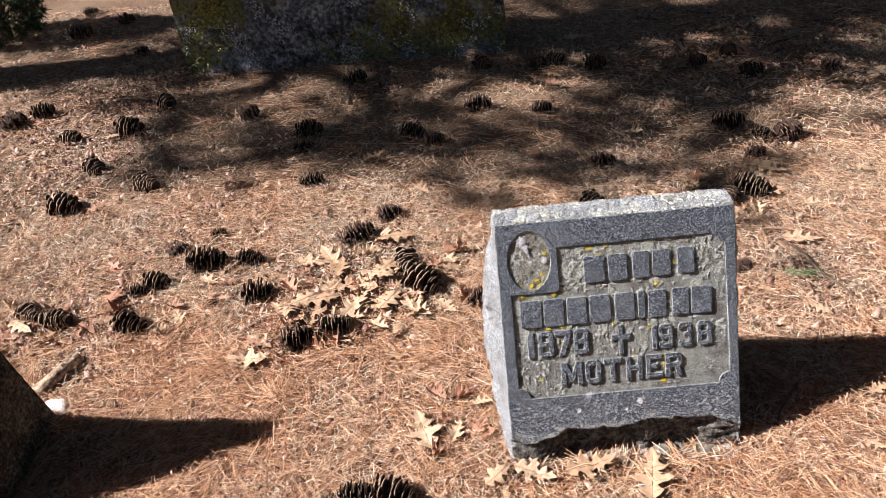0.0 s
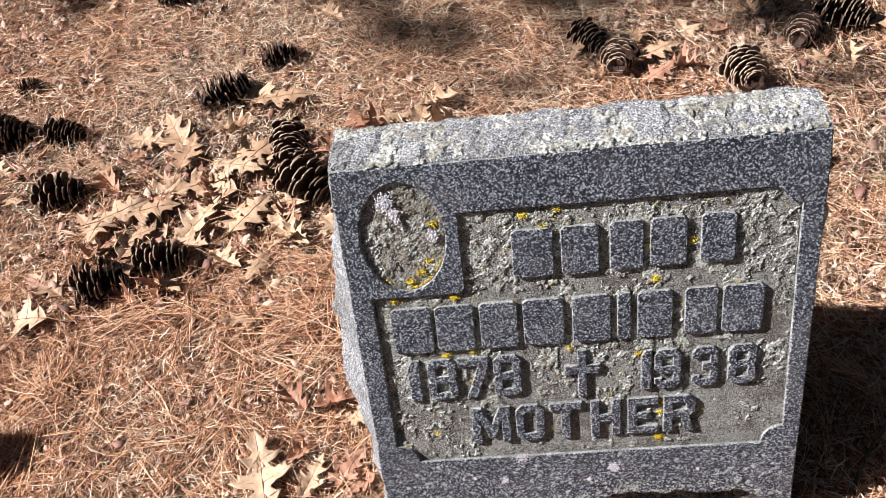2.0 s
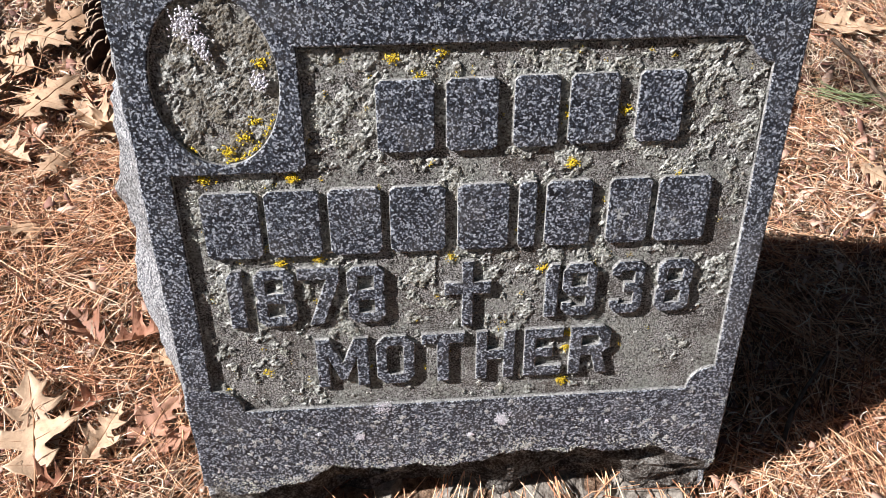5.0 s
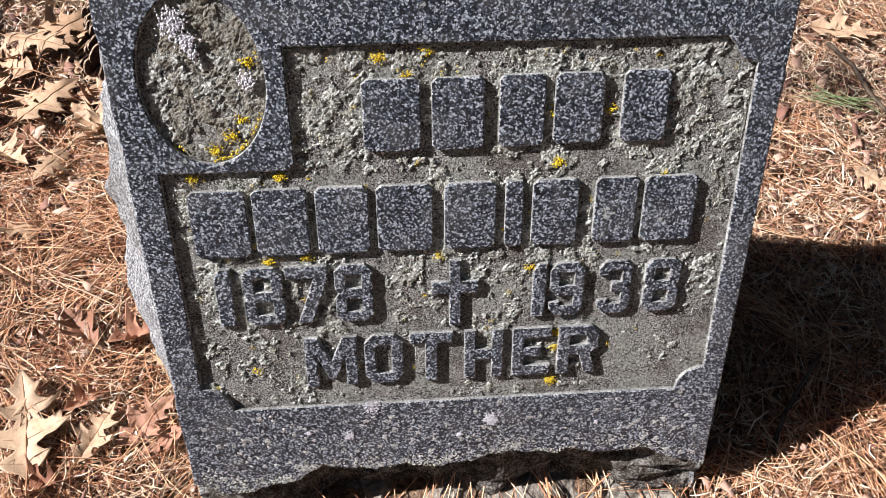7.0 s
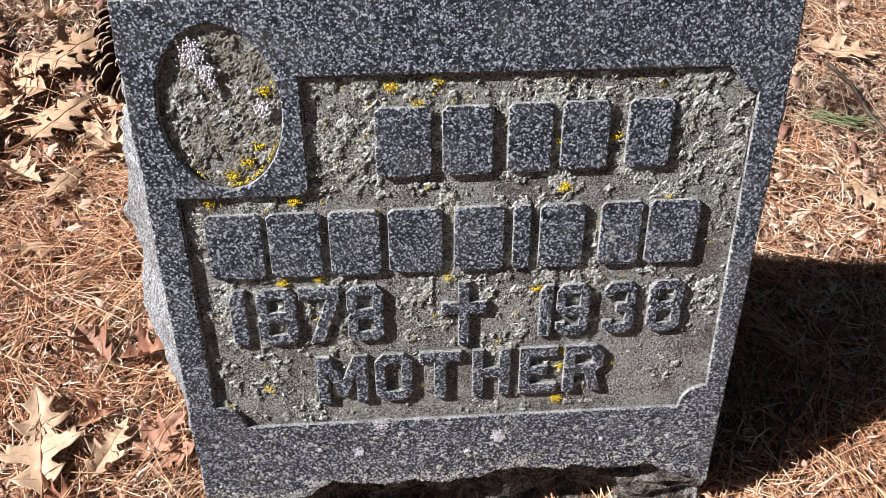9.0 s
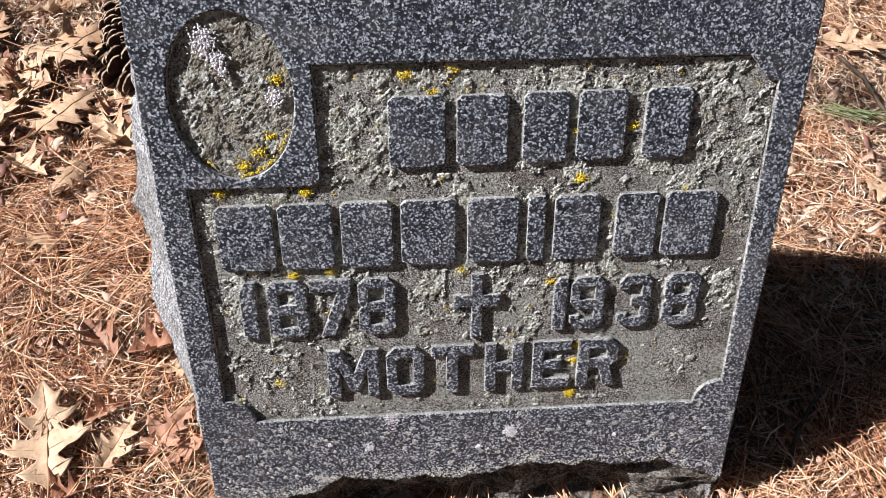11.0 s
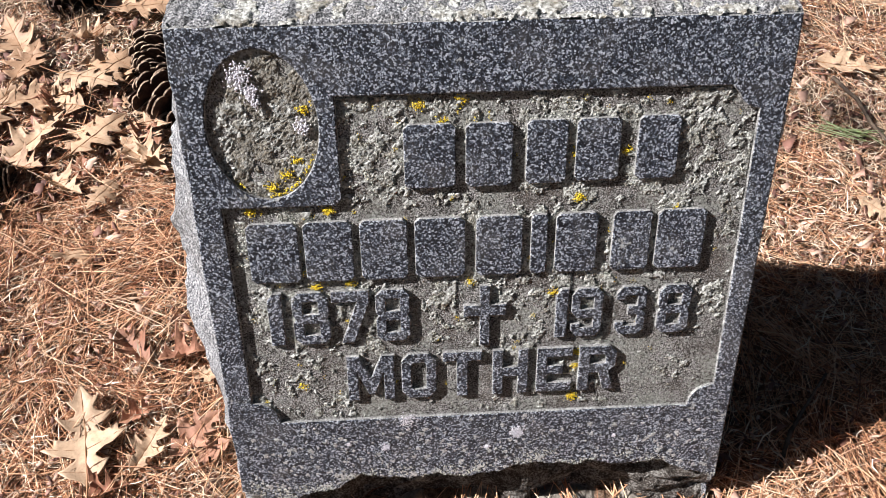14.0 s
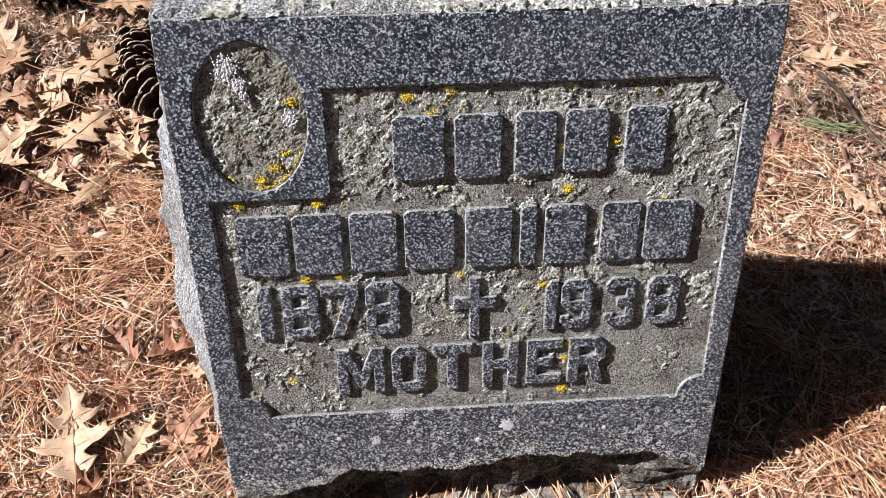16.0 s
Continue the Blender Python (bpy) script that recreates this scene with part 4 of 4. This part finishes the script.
def field(x, y, scale, seed):
    """A smooth field of values about 0, for patches."""
    rs = np.random.RandomState(seed)
    out = np.zeros_like(x)
    for i in range(6):
        a, p = rs.rand() * 6.283, rs.rand(2) * 6.283
        k = scale * (1 + i * 0.55)
        out += np.sin(k * (x * math.cos(a) + y * math.sin(a)) + p[0]) * np.cos(0.7 * k * (y * math.cos(a) - x * math.sin(a)) + p[1]) / (1 + 0.4 * i)
    return out / 2


def scatter(n, box, seed, accept=None):
    rs = np.random.RandomState(seed)
    x, y = rs.uniform(box[0], box[1], n), rs.uniform(box[2], box[3], n)
    # litter lies on the strip that narrows towards the path
    keep = (np.abs(x + 0.02) < 0.64 * y + 0.3) & ~((x > 0.1) & (x < 0.6) & (y > 1.185) & (y < 1.5)) & ~((x > -1.6) & (x < -1.06) & (y > 1.12) & (y < 1.42))
    if accept is not None:
        keep &= rs.rand(n) < accept(x, y)
    return x[keep], y[keep], rs


NEAR, FAR = (-1.5, 1.6, 0.95, 2.5), (-2.9, 2.9, 0.75, 4.9)


def lay_needles(name, box, bundles, each, radius, seed, accept=None):
    x, y, rs = scatter(bundles, box, seed, accept)
    n = len(x)
    yaw0 = rs.rand(n) * 6.283
    x, y, yaw0 = np.repeat(x, each), np.repeat(y, each), np.repeat(yaw0, each)
    n = len(x)
    yaw = yaw0 + rs.randn(n) * 0.16
    ln = rs.uniform(0.05, 0.105, n)
    z = rs.rand(n) ** 1.4 * (0.017 + 0.014 * np.clip(field(x, y, 22, 9), -0.6, 1)) + 0.003
    pos = np.stack([x + rs.randn(n) * 0.006 + np.cos(yaw) * ln * 0.5, y + rs.randn(n) * 0.006 + np.sin(yaw) * ln * 0.5, z], -1)
    me = strands(pos, yaw, ln, radius * rs.uniform(0.7, 1.2, n), rs.randn(n) * 0.22, rs.randn(n) * 0.07, seed)
    ob = link_mesh(name, me, NEEDLE)
    tagged(ob, "thick carpet of dry orange-brown pine needles", "pine needles", kind="stuff")


thatch = lambda x, y: np.clip((y - 1.62 + 0.1 * np.clip((x - 0.5) / 0.3, 0, 1)) / 0.35, 0, 1)
orange = lambda x, y: np.clip(0.85 + 0.45 * field(x, y, 5, 1) - 0.42 * thatch(x, y), 0.2, 1)
straw = lambda x, y: np.clip(0.2 - 0.4 * field(x, y, 5, 1) + 0.45 * thatch(x, y) + 0.2 * field(x, y, 14, 3), 0.04, 1)
mossy = lambda x, y: np.clip(1.6 * field(x, y, 7, 12) - 0.45, 0, 1) * (0.25 + 0.75 * thatch(x, y))
lay_needles("pine_needles", NEAR, 31000, 3, 0.00068, 31, orange)
lay_needles("pine_needles", FAR, 20000, 3, 0.0009, 32, orange)


def blades(pos, yaw, length, width, curl, rise, seed, segs):
    """Thin curled blades of dead grass, all in one mesh."""
    rs = np.random.RandomState(seed)
    n = len(pos)
    t = np.linspace(-0.5, 0.5, segs + 1)
    head = yaw[:, None] + curl[:, None] * t[None]
    step = length[:, None] / segs
    x = np.cumsum(np.cos(head) * step, 1)
    y = np.cumsum(np.sin(head) * step, 1)
    x, y = x - x.mean(1, keepdims=True) + pos[:, :1], y - y.mean(1, keepdims=True) + pos[:, 1:2]
    z = pos[:, 2:3] + rise[:, None] * t[None] * length[:, None] + np.abs(rs.randn(n, 1)) * 0.35 * (0.25 - t[None] ** 2) * length[:, None]
    z = np.maximum(z, 0.002)
    roll = rs.uniform(-1.0, 1.0, (n, 1))
    w = width[:, None] * np.clip(1.2 - np.abs(t) * 1.5, 0.3, 1)[None]
    dx, dy, dz = -np.sin(head) * np.cos(roll) * w, np.cos(head) * np.cos(roll) * w, np.sin(roll) * w
    vs = np.stack([np.stack([x - dx, y - dy, z - dz], -1), np.stack([x + dx, y + dy, z + dz], -1)], 2)
    tris = np.array([q for k in range(segs) for q in ((2 * k, 2 * k + 1, 2 * k + 3), (2 * k, 2 * k + 3, 2 * k + 2))])
    m = (segs + 1) * 2
    return tri_mesh(vs.reshape(-1, 3), (tris[None] + (np.arange(n) * m)[:, None, None]).reshape(-1, 3))


def lay_straw(name, box, count, width, seed, segs, accept=straw, material=STRAW, label="dry bleached grass thatch between the needles"):
    x, y, rs = scatter(count, box, seed, accept)
    n = len(x)
    ln = rs.uniform(0.008, 0.034, n)
    pos = np.stack([x, y, rs.rand(n) ** 1.3 * 0.02 + 0.004], -1)
    me = blades(pos, rs.rand(n) * 6.283, ln, width * rs.uniform(0.6, 1.3, n), rs.randn(n) * 2.4, rs.randn(n) * 0.5, seed, segs)
    tagged(link_mesh(name, me, material), label, "dry grass", kind="stuff")


lay_straw("dry_grass", NEAR, 150000, 0.0006, 41, 3)
lay_straw("dry_grass", FAR, 240000, 0.0009, 42, 2)
lay_straw("mossy_grass", FAR, 120000, 0.0009, 43, 2, mossy, GREY_STRAW, "grey-green mossy grass in the thatch")


def lay_crumbs(name, box, count, size, seed, accept=None):
    x, y, rs = scatter(count, box, seed, accept)
    n = len(x)
    k = 5
    a = np.sort(rs.rand(n, k) * 6.283, axis=1)
    r = size * rs.uniform(0.4, 1.2, (n, k)) * rs.uniform(0.5, 1.3, (n, 1))
    tilt = rs.randn(n, 2) * 0.5
    px, py = r * np.cos(a), r * np.sin(a)
    pz = rs.rand(n, 1) * 0.014 + 0.006 + px * tilt[:, :1] + py * tilt[:, 1:] + rs.rand(n, k) * size * 0.3
    top = np.stack([x[:, None] + px, y[:, None] + py, np.maximum(pz, 0.003)], -1)
    vs = np.concatenate([top, top - np.array([0, 0, 0.0007])], 1)
    tris = [(0, i, i + 1) for i in range(1, k - 1)] + [(k, k + i + 1, k + i) for i in range(1, k - 1)]
    for i in range(k):
        j = (i + 1) % k
        tris += [(i, k + i, k + j), (i, k + j, j)]
    me = tri_mesh(vs.reshape(-1, 3), (np.array(tris)[None] + (np.arange(n) * 2 * k)[:, None, None]).reshape(-1, 3))
    tagged(link_mesh(name, me, CRUMB), "broken brown leaf crumbs and bark bits", "leaf litter", kind="stuff")


lay_crumbs("leaf_litter", NEAR, 15000, 0.0048, 51)
lay_crumbs("leaf_litter", FAR, 9000, 0.0075, 52)
# larger shreds lie where leaves have drifted together
DRIFTS = ((0.95, 1.75, 0.22), (-0.3, 1.85, 0.22), (-0.5, 1.68, 0.15), (-1.1, 1.8, 0.25), (0.75, 2.2, 0.25), (1.4, 3.5, 0.5), (-1.5, 2.9, 0.4), (-0.9, 2.3, 0.3), (-1.6, 3.6, 0.35))


def drifted(x, y):
    near = sum(np.exp(-((x - cx) ** 2 + (y - cy) ** 2) / (r * r)) for cx, cy, r in DRIFTS)
    return np.clip(0.03 + 0.85 * near + 0.25 * np.clip(field(x, y, 9, 5), 0, 1), 0, 1)


lay_crumbs("leaf_litter", FAR, 62000, 0.012, 53, drifted)


# ---- twigs, tuft and the chip of stone ----
def twig(points, r0, r1, label, material=BARK):
    vs, fs = [], []
    n = len(points)
    for i, p in enumerate(points):
        r = r0 + (r1 - r0) * i / (n - 1)
        q = Vector(points[min(i + 1, n - 1)]) - Vector(points[max(i - 1, 0)])
        s = q.cross(Vector((0, 0, 1))).normalized()
        u = s.cross(q).normalized()
        for a in range(7):
            vs.append(tuple(Vector(p) + (s * math.cos(a * 0.8976) + u * math.sin(a * 0.8976)) * r * (1 + 0.15 * math.sin(5 * a + i * 2))))
    for i in range(n - 1):
        for a in range(7):
            fs.append((i * 7 + a, i * 7 + (a + 1) % 7, i * 7 + 7 + (a + 1) % 7, i * 7 + 7 + a))
    fs += [tuple(range(6, -1, -1)), tuple(range((n - 1) * 7, n * 7))]
    return tagged(link_mesh("twig", mesh_of(vs, fs, True), material), label, "twig")


twig([(0.965, 1.90, 0.03), (0.985, 1.84, 0.034), (0.99, 1.79, 0.03), (1.0, 1.74, 0.034), (1.03, 1.69, 0.028), (1.05, 1.65, 0.025)], 0.0032, 0.002, "thin brown fallen twig among dry grass")
twig([(-1.107, 1.487, 0.018), (-1.079, 1.538, 0.026), (-1.061, 1.565, 0.028), (-1.036, 1.610, 0.022)], 0.021, 0.015, "short thick piece of dead bark-covered branch", DRY_BARK)
twig([(0.08, 2.0, 0.012), (0.12, 2.06, 0.02), (0.17, 2.13, 0.016)], 0.003, 0.002, "short dark fallen twig in the needles")
twig([(0.7, 1.24, 0.01), (0.72, 1.28, 0.018), (0.745, 1.31, 0.02), (0.78, 1.35, 0.03)], 0.003, 0.0015, "short grey twig beside the headstone")
for i in range(9):
    x, y, a = rnd.uniform(0.7, 2.0), rnd.uniform(2.9, 4.2), rnd.uniform(-0.6, 0.6)
    ln = rnd.uniform(0.08, 0.2)
    twig([(x + ln * k / 4 * math.cos(a), y + ln * k / 4 * math.sin(a), 0.014 + 0.006 * (k % 2)) for k in range(5)], 0.006, 0.003, "grey dead stick in the shade")

rs = np.random.RandomState(8)
k = 24
pos = np.stack([0.945 + rs.randn(k) * 0.012, 1.775 + rs.randn(k) * 0.006, 0.016 + rs.rand(k) * 0.02], -1)
tagged(link_mesh("green_tuft", strands(pos, radians(-22) + rs.randn(k) * 0.25, rs.uniform(0.05, 0.09, k), rs.uniform(0.0007, 0.001, k), rs.randn(k) * 0.15, rs.randn(k) * 0.1, 5), GREEN_BLADE), "small tuft of fresh green pine needles", "pine needles")


def pebble(x, y, size, seed, material=CEMENT):
    bm = bmesh.new()
    bmesh.ops.create_icosphere(bm, subdivisions=3, radius=1.0)
    for v in bm.verts:
        v.co *= 1 + 0.25 * n3(v.co.x + seed, v.co.y, v.co.z)
        v.co = (v.co.x * size, v.co.y * size * 0.8, v.co.z * size * 0.4)
    me = bpy.data.meshes.new("mesh")
    bm.to_mesh(me)
    bm.free()
    ob = tagged(link_mesh("stone_chip", me, material), "pale stone chip lying beside the marker", "stone")
    ob.matrix_basis = pose(x, y, size * 0.25 + 0.004)


pebble(-1.038, 1.438, 0.034, 3, PALE_CHIP)
pebble(-0.42, 1.35, 0.008, 5)
pebble(0.95, 1.45, 0.01, 7)


# ---- shrub at the edge, and an unseen pine added to throw the shade ----
def tufts(centres, size, per, seed, thin=0.07):
    rs = np.random.RandomState(seed)
    c = np.repeat(np.asarray(centres), per, axis=0)
    n = len(c)
    d = rs.randn(n, 3)
    d /= np.linalg.norm(d, axis=1)[:, None]
    w = np.cross(d, rs.randn(n, 3))
    w /= np.linalg.norm(w, axis=1)[:, None]
    u = np.cross(d, w)
    ln = size * rs.uniform(0.6, 1.3, (n, 1))
    r = ln * thin
    a, b = c + d * ln * 0.05, c + d * ln
    vs = np.stack([a + w * r, a - w * r * 0.5 + u * r * 0.8, a - w * r * 0.5 - u * r * 0.8, b], 1)
    tris = np.array([(0, 1, 3), (1, 2, 3), (2, 0, 3)])
    return tri_mesh(vs.reshape(-1, 3), (tris[None] + (np.arange(n) * 4)[:, None, None]).reshape(-1, 3))


def tube(points, radii, sides=10):
    vs, fs = [], []
    for i, p in enumerate(points):
        q = (Vector(points[min(i + 1, len(points) - 1)]) - Vector(points[max(i - 1, 0)])).normalized()
        s = q.orthogonal().normalized()
        u = q.cross(s)
        for a in range(sides):
            b = 6.28318 * a / sides
            vs.append(tuple(Vector(p) + (s * math.cos(b) + u * math.sin(b)) * radii[i]))
    for i in range(len(points) - 1):
        for a in range(sides):
            fs.append((i * sides + a, i * sides + (a + 1) % sides, (i + 1) * sides + (a + 1) % sides, (i + 1) * sides + a))
    return mesh_of(vs, fs, True)


def make_shrub():
    root = new("evergreen_shrub")
    root.matrix_basis = pose(-2.6, 4.48, 0)
    tagged(root, "low dark evergreen shrub with a short woody stem", "shrub")
    link_mesh("trunk", tube([(0, 0, -0.02), (0.02, 0, 0.2), (0.0, 0.03, 0.5)], [0.05, 0.04, 0.02]), BARK, root)
    r2 = random.Random(3)
    cs = []
    for _ in range(1100):
        a, h = r2.uniform(0, 6.283), r2.uniform(0.03, 0.85)
        r = 0.27 * math.sin(math.pi * (h + 0.3) / 1.25) * r2.uniform(0.6, 1.1)
        cs.append((r * math.cos(a), r * math.sin(a), h))
    tagged(link_mesh("crown", tufts(cs, 0.05, 14, 4), EVERGREEN, root), kind="stuff")


def make_shade_pine():
    root = new("shade_pine")
    root.matrix_basis = pose(-5.25, 3.65, 0)
    tagged(root, "unseen tall pine with spreading limbs, added to cast the shade", "tree")
    link_mesh("trunk", tube([(0, 0, -0.1), (0.03, 0, 1.2), (0.0, 0.05, 3), (0.1, 0.0, 5.2), (0.05, 0.05, 6.5), (0.1, 0, 7.4)], [0.28, 0.22, 0.18, 0.13, 0.07, 0.02], 14), BARK, root)
    r2 = random.Random(9)
    cs = []
    # near limit of the crown, traced back from where its shade should end
    hem = lambda d: np.interp(d, (-2.4, -1.8, -1.5, -1.15, -0.1, 0.2, 0.95, 1.15, 1.3), (0.2, -0.2, -0.42, -0.92, -0.92, -1.22, -1.32, -1.05, -0.82))
    # loose tufts without limbs, added to fill the shade behind that limit
    for d0, d1, ahead, count in ((-1.3, 1.15, 0.1, 110), (-0.15, 1.05, 0.35, 46), (1.05, 2.1, 0.45, 60)):
        for _ in range(count):
            d, h = r2.uniform(d0, d1), r2.uniform(3.3, 5.2)
            cs.append((d + 5.25 - 1.2 * h, hem(d) + r2.gauss(ahead, ahead * 0.6 + 0.08) - 0.07 * h, h))
    for i in range(60):
        a = 6.283 * i / 44 * 7 + r2.uniform(-0.2, 0.2)
        z0 = 3.4 + 3.0 * i / 60
        ln = (2.2 - 0.28 * (z0 - 3.8)) * r2.uniform(0.75, 1.05)
        while ln > 0.3 and ln * (math.sin(a) * 0.62 - 0.13 * math.cos(a)) - 0.4 + 0.07 * z0 < hem(ln * math.cos(a) + 1.2 * z0 - 5.25):
            ln *= 0.9
        # fewer tufts on limbs whose shadow falls where the shade should thin out
        reach = z0 + 0.8 * ln * math.cos(a)
        leafy = 16 if reach < 4.3 else 13 if reach < 5.2 else 8
        pts = [(ln * k / 5 * math.cos(a), ln * k / 5 * (math.sin(a) * 0.62 - 0.13 * math.cos(a)) - 0.4 * min(1, k / 2.5), z0 + 0.2 * math.sin(k * 0.7)) for k in range(6)]
        link_mesh("limb", tube(pts, [0.05, 0.042, 0.034, 0.026, 0.018, 0.008], 7), BARK, root)
        for _ in range(leafy):
            t = r2.uniform(0.2, 1.05) * 5
            k = min(4, int(t))
            p = Vector(pts[k]).lerp(Vector(pts[k + 1]), t - k)
            q = (p.x + r2.gauss(0, 0.15), p.y + r2.gauss(0, 0.15), p.z + r2.gauss(0, 0.12))
            # tufts that would throw shadow past the wanted shade edge are dropped
            side = q[0] + 1.2 * q[2] - 5.25
            if q[1] + 0.07 * q[2] > hem(side):
                cs.append(q)
    tagged(link_mesh("crown", tufts(cs, 0.15, 26, 6, 0.036), EVERGREEN, root), kind="stuff")


make_shrub()
make_shade_pine()
